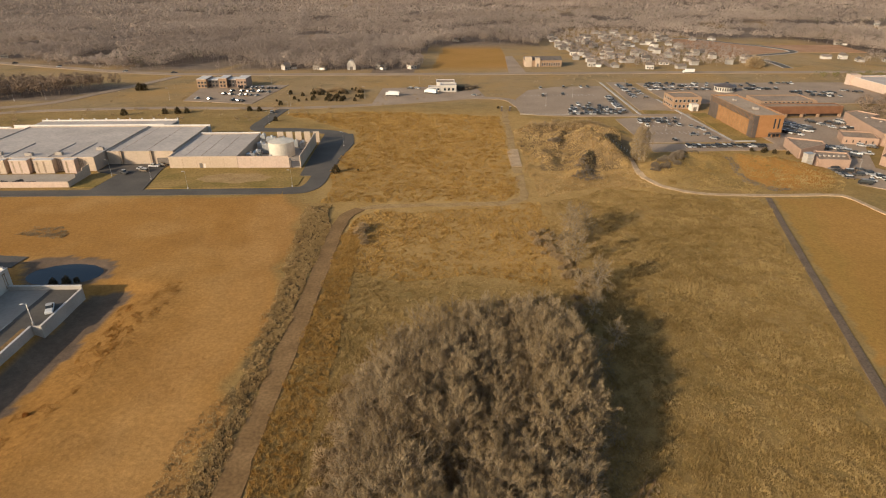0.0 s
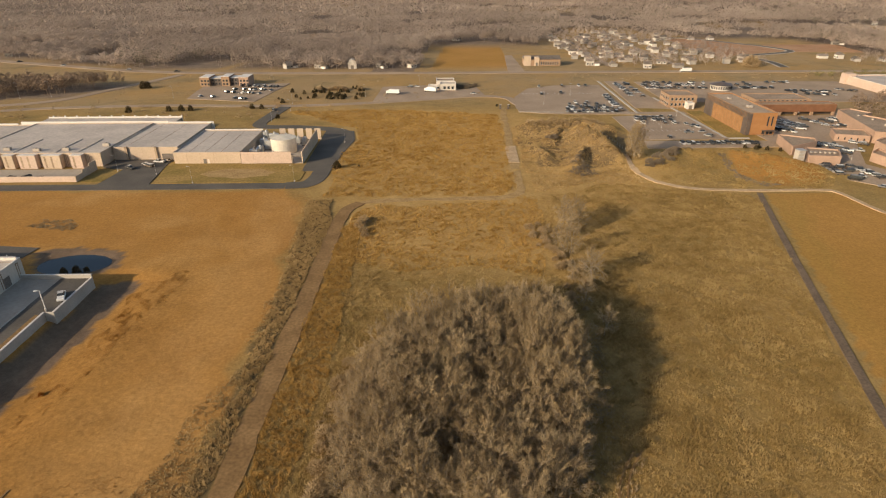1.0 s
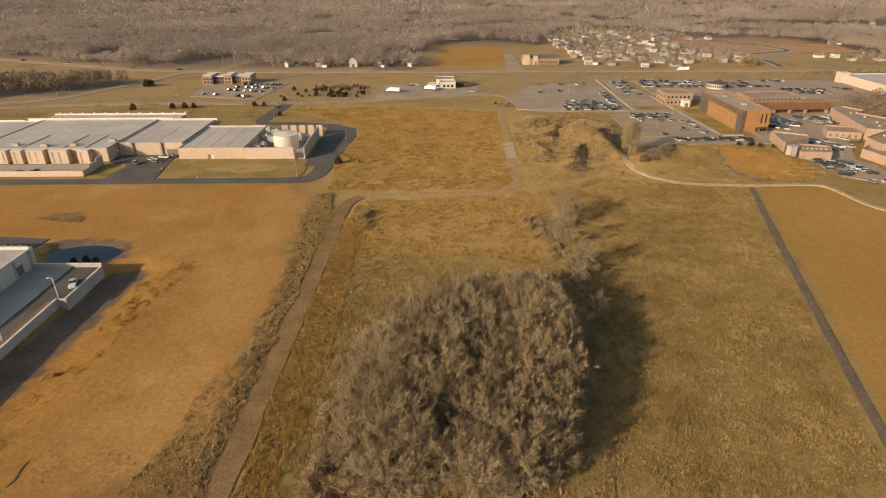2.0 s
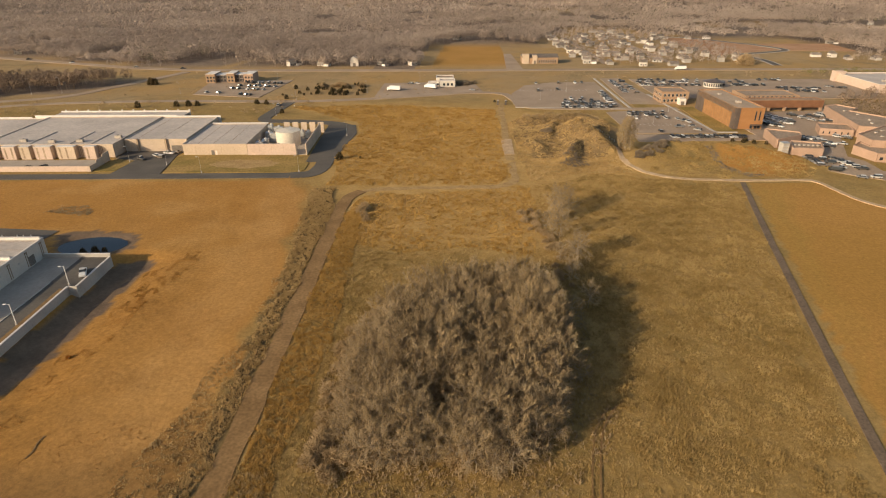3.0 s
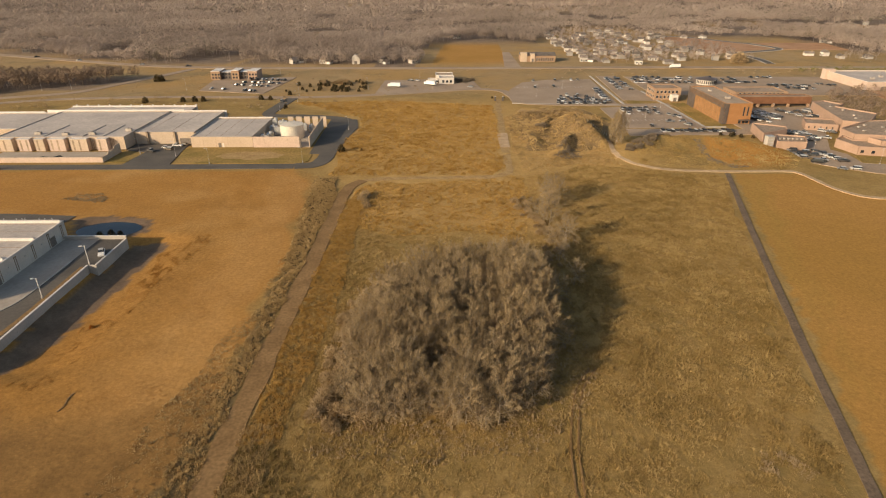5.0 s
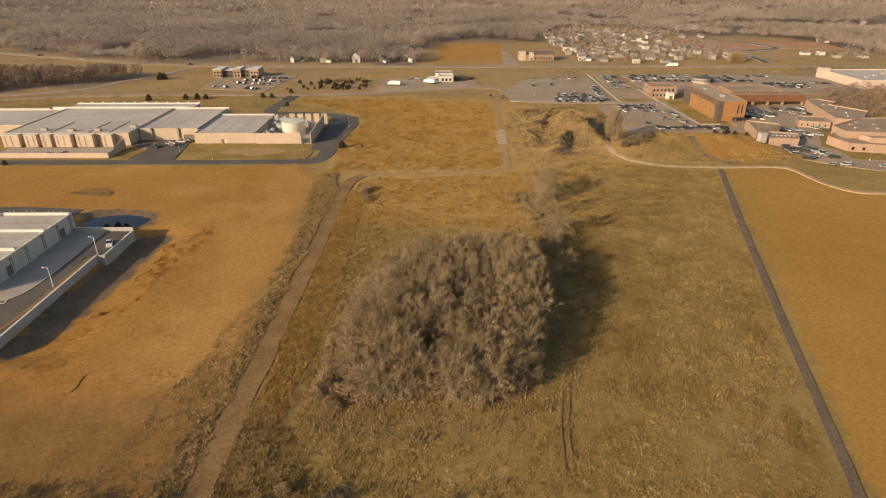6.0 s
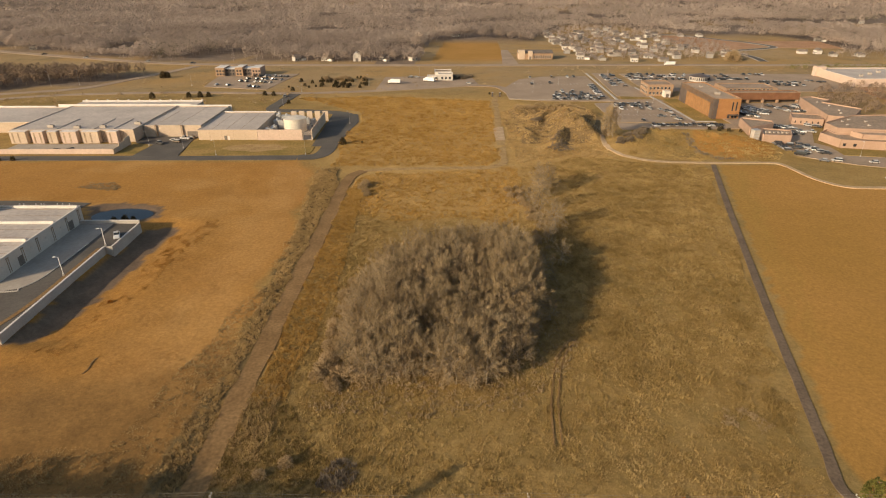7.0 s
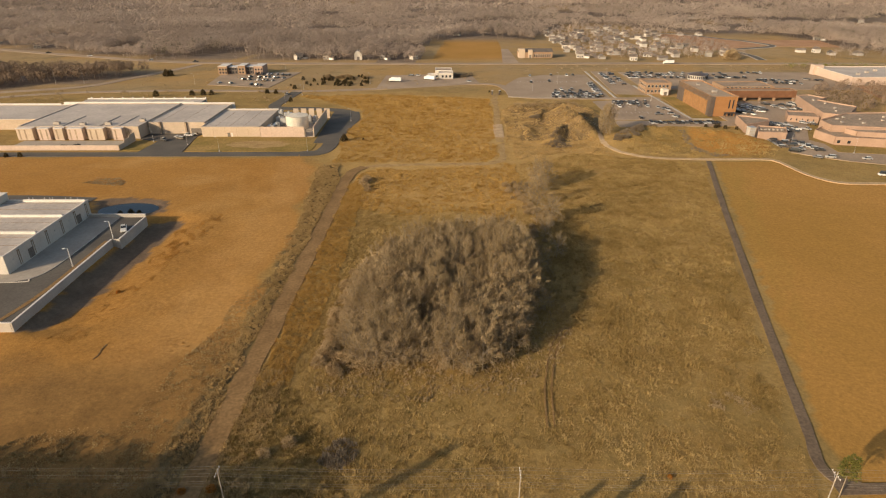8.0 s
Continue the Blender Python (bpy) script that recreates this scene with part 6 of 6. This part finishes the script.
# scattered trees of the village, the offices and the highway edge
GARDENS = [(135, 900), (150, 640), (320, 640), (330, 760), (320, 980), (200, 980)]
woodland("garden_trees", [GARDENS], [], (130, 340, 636, 990), 9, 2.6, 7.5, 80, 31, M["hazed_twigs"], "small leafless garden trees among houses")
woodland("roadside_trees", [[(-340, 632), (-200, 634), (-30, 622), (-30, 634), (-340, 650)]], [], (-330, -20, 620, 652), 9, 3.0, 9, 50, 32, M["hazed_twigs"], "leafless trees beside the highway")
woodland("lot_trees", [[(264, 388), (296, 384), (350, 420), (352, 474), (322, 484), (300, 478), (272, 430)]], [], (255, 360, 375, 490), 7.5, 2.8, 6.5, 110, 33, M["brown_twigs"], "leafless brown trees behind the clinic")
woodland("village_trees", [[(400, 640), (640, 600), (700, 680), (480, 720)]], [], (400, 700, 600, 720), 12, 3.4, 10, 40, 34, M["hazed_twigs"], "leafless trees round scattered houses")
woodland("evergreen_row", [[(325, 566), (520, 572), (520, 586), (325, 584)]], [], (320, 520, 560, 590), 6, 2.2, 7, 40, 35, M["needles"], "row of dark evergreens behind the store")
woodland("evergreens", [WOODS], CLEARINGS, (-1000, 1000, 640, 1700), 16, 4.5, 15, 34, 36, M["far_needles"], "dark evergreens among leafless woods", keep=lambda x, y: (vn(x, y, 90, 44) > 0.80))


# ---- conifer at the trail bend, tall trees behind the camera's path ----
def conifer(seed, tall, low, r, clumps, material, taper=0.75):
    rng = np.random.default_rng(seed)
    V, T = [], []
    branch_tris(rng, np.array((0, 0, -0.3)), np.array((0.1, 0, tall * 0.95)), tall * 0.014, 0.03, V, T, 6)
    tv = []
    for k in range(clumps):
        f = rng.uniform(0, 1) ** 0.8
        z = low + (tall - low) * f
        rad = r * (1 - taper * f) * rng.uniform(0.35, 1.0)
        az = rng.uniform(0, 2 * math.pi)
        c = np.array((math.cos(az) * rad, math.sin(az) * rad, z + rng.uniform(-0.3, 0.3)))
        if k % 9 == 0:
            branch_tris(rng, np.array((0, 0, z - 0.2)), c, 0.05, 0.02, V, T)
        for j in range(9):
            d = rng.normal(0, 1, 3) + np.array((0, 0, 0.3))
            d *= 0.5 / np.linalg.norm(d)
            s = np.cross(d, rng.normal(0, 1, 3))
            s *= 0.11 / (np.linalg.norm(s) + 1e-9)
            o = rng.normal(0, 0.12, 3)
            tv += [c + o - s, c + o + s, c + o + d]
    return mesh_np("trunk", V, T, M["bark"]), mesh_np("crown", tv, np.arange(len(tv)).reshape(-1, 3), material)


def place_conifer(meshes, x, y, s, label, group):
    ob = thing("pine", x, y, 0, x * 11 % 360, label, "pine tree", group)
    ob.scale = (s, s, s)
    part("trunk", meshes[0], None, ob)
    part("crown", meshes[1], None, ob)


young = conifer(5, 11.2, 6.2, 2.5, 190, M["needles"], 0.55)
place_conifer(young, 73.9, 79.2, 0.88, "young pine with a bare lower trunk beside the trail", "trail pine")
tall_pine = conifer(6, 19, 2.5, 4.6, 760, M["needles"], 0.25)
for x, y, s in [(-72, 51, 0.7), (-78, 50, 0.75)] + [(-86 - 3.1 * k, 55.5 + 1.2 * (k * 7 % 3), 0.90 + 0.05 * (k * 5 % 4)) for k in range(20)] + [(-88 - 5 * k, 48 + 2 * (k % 2), 1.05) for k in range(10)] + [(-60 - 3.2 * k, 54 + 1.5 * (k * 5 % 3), 0.88 + 0.04 * (k % 3)) for k in range(9)]:
    place_conifer(tall_pine, x, y, s, "tall dark pine beyond the power line", "roadside pines")


slim_pine = conifer(9, 20.5, 3.5, 1.9, 420, M["needles"], 0.6)
for x, y, s in ((-43, 56, 1.0), (-1, 57, 0.7), (6, 57.5, 0.72), (14, 56, 0.72)):
    place_conifer(slim_pine, x, y, s, "slim dark pine beyond the power line", "roadside pines")


# ---- power line along the lower edge ----
def power_pole(x, y):
    ob = thing("utility_pole", x, y, 0, 0, "weathered wooden utility pole with crossarm and insulators", "utility pole", "power line poles")
    part("pole", tube(bmesh.new(), (0, 0, -0.5), (0, 0, 11.2), 0.13, 0.08, 10), M["pole_wood"], ob)
    part("crossarm", box(-0.18, -0.06, -1.25, 1.25, 10.4, 10.55), M["pole_wood"], ob)
    for s in (-1.1, -0.5, 0.5, 1.1):
        part("insulator", tube(bmesh.new(), (-0.12, s, 10.55), (-0.12, s, 10.8), 0.06, 0.04, 8), M["white_paint"], ob)
    for s in (-1, 1):
        part("brace", tube(bmesh.new(), (-0.1, 0, 9.6), (-0.12, s * 0.8, 10.4), 0.03, 0.03, 6), M["metal_grey"], ob)
    return ob


POLES = [(-144, 76.0), (-91.5, 75.8), (-39.2, 75.5), (13.4, 75.1), (67.8, 74.6), (121, 74.3)]
for x, y in POLES:
    power_pole(x, y)
for k, (dy, z, sag) in enumerate(((-1.1, 10.79, 0.6), (-0.5, 10.79, 0.65), (0.5, 10.79, 0.62), (1.1, 10.79, 0.7), (-0.13, 8.6, 0.8), (0.13, 7.9, 0.9), (-0.13, 7.4, 0.8))):
    for (x0, y0), (x1, y1) in zip(POLES, POLES[1:]):
        V, T = [], []
        for j in range(11):
            f = j / 10
            p = (x0 - 0.12 + (x1 - x0) * f, y0 + dy + (y1 - y0) * f, z - sag * 4 * f * (1 - f))
            V += [(p[0], p[1] + 0.016, p[2] - 0.01), (p[0], p[1] - 0.016, p[2] - 0.01), (p[0], p[1], p[2] + 0.016)]
            if j:
                T += [(3 * j - 3 + q, 3 * j - 3 + (q + 1) % 3, 3 * j + (q + 1) % 3, 3 * j + q) for q in range(3)]
        tagged(new("power_line", mesh_np("power_line", V, T, M["wire"])), "thin grey overhead wire strung between poles", "wire", "overhead wires")

# ---- small works in the field ----
road("concrete_pad", prism([(29.8, 333), (35.2, 333), (36.8, 363), (30.8, 363)], -0.4, 0.12), "gravel", "pale concrete pad on the dirt road", "pavement")
for x, y in ((37.5, 455), (43.0, 455)):
    gp = thing("gate_post", x, y, 0, 0, "dark masonry gate post at the dirt road's end", "gate post", "gate posts")
    part("shaft", box(-0.6, 0.6, -0.6, 0.6, 0, 3.0), M["dark_clad"], gp)
    part("cap", box(-0.75, 0.75, -0.75, 0.75, 3.0, 3.2), M["concrete"], gp)
for k in range(14):
    fp = thing("fence_post", 92 - 0.45 * k * 1.0 + 4, 343 + 3.6 * k, zat(92 - 0.45 * k + 4, 343 + 3.6 * k) - 0.2, 0, "pale timber post on the mound", "fence post", "mound fence posts")
    part("post", box(-0.07, 0.07, -0.07, 0.07, 0, 1.3), M["parapet"], fp)
    part("cap", box(-0.1, 0.1, -0.1, 0.1, 1.3, 1.36), M["parapet"], fp)
for x, y, h in ((-205, 500, 9), (-160, 515, 9), (-140, 545, 9), (-110, 476, 9), (-60, 500, 9), (-20, 540, 9), (70, 470, 9), (95, 500, 9), (110, 455, 9), (140, 520, 9), (130, 400, 8), (150, 430, 8), (215, 405, 8), (235, 400, 8), (190, 315, 8), (215, 300, 8), (-320, 500, 12), (-300, 506, 12)):
    lamp_post(x, y, 0, h, 30, "slim steel car park lamp post", "car park lamp posts")
# painted bay lines on the car parks
lm = bmesh.new()
for (x0, y0), n, step, ln in (((80, 441.5), 14, 2.75, 5), ((82, 449.5), 12, 2.75, 5), ((121, 423.5), 10, 2.75, 5), ((119, 416.5), 10, 2.75, 5), ((118, 408.5), 10, 2.75, 5), ((128, 362), 17, 2.75, 5), ((112, 392), 14, 2.75, 5), ((60, 505), 20, 2.75, 5)):
    for k in range(n):
        box(x0 + step * k - 0.06, x0 + step * k + 0.06, y0, y0 + ln, 0.05, 0.078, lm)
solo("bay_lines", lm, M["white_paint"], "white painted parking bay lines", "road marking", kind="structure")
for a, b, w in (((128, 441), (131, 560), 1.6), ((155, 490), (159, 376), 1.8), ((159, 376), (172, 376), 1.6), ((49, 446), (124, 440), 0.8)):
    road("walkway", strip([a, ((a[0] + b[0]) / 2, (a[1] + b[1]) / 2), b], w, -0.4, 0.14), "concrete", "pale concrete walkway beside car parks", "pavement")
road("lawn", prism([(212, 314), (208.5, 302.6), (236, 297.1), (300, 290.6), (300, 303), (262, 303), (237, 309.8)], -0.4, 0.05), "lawn", "olive lawn strip before the clinic", "lawn")
road("lawn", prism([(160, 378), (172.2, 378), (172.2, 445), (162, 445)], -0.4, 0.05), "lawn", "olive lawn strip beside the office block", "lawn")
road("lawn", prism([(131.5, 442), (154, 442), (150, 455), (134, 480)], -0.4, 0.055), "lawn", "olive lawn island between car parks", "lawn")

# ---- wheel ruts in the meadow, scars in the fallow ----
for off in (-0.8, 0.8):
    road("wheel_rut", strip([(23.2 + off, 98), (24.0 + off, 106), (25.5 + off, 115), (29.5 + off, 129), (34.5 + off, 137)], 0.35, -0.9, 0.05, 0.1), "dirt", "narrow wheel rut worn through the meadow grass", "rut")
road("soil_scar", strip([(-88.6, 122.5), (-88.2, 124.5), (-88.7, 127), (-88.4, 129)], 0.35, -0.6, -0.1, 0.25), "dirt", "short bare soil scar in the fallow field", "scar")
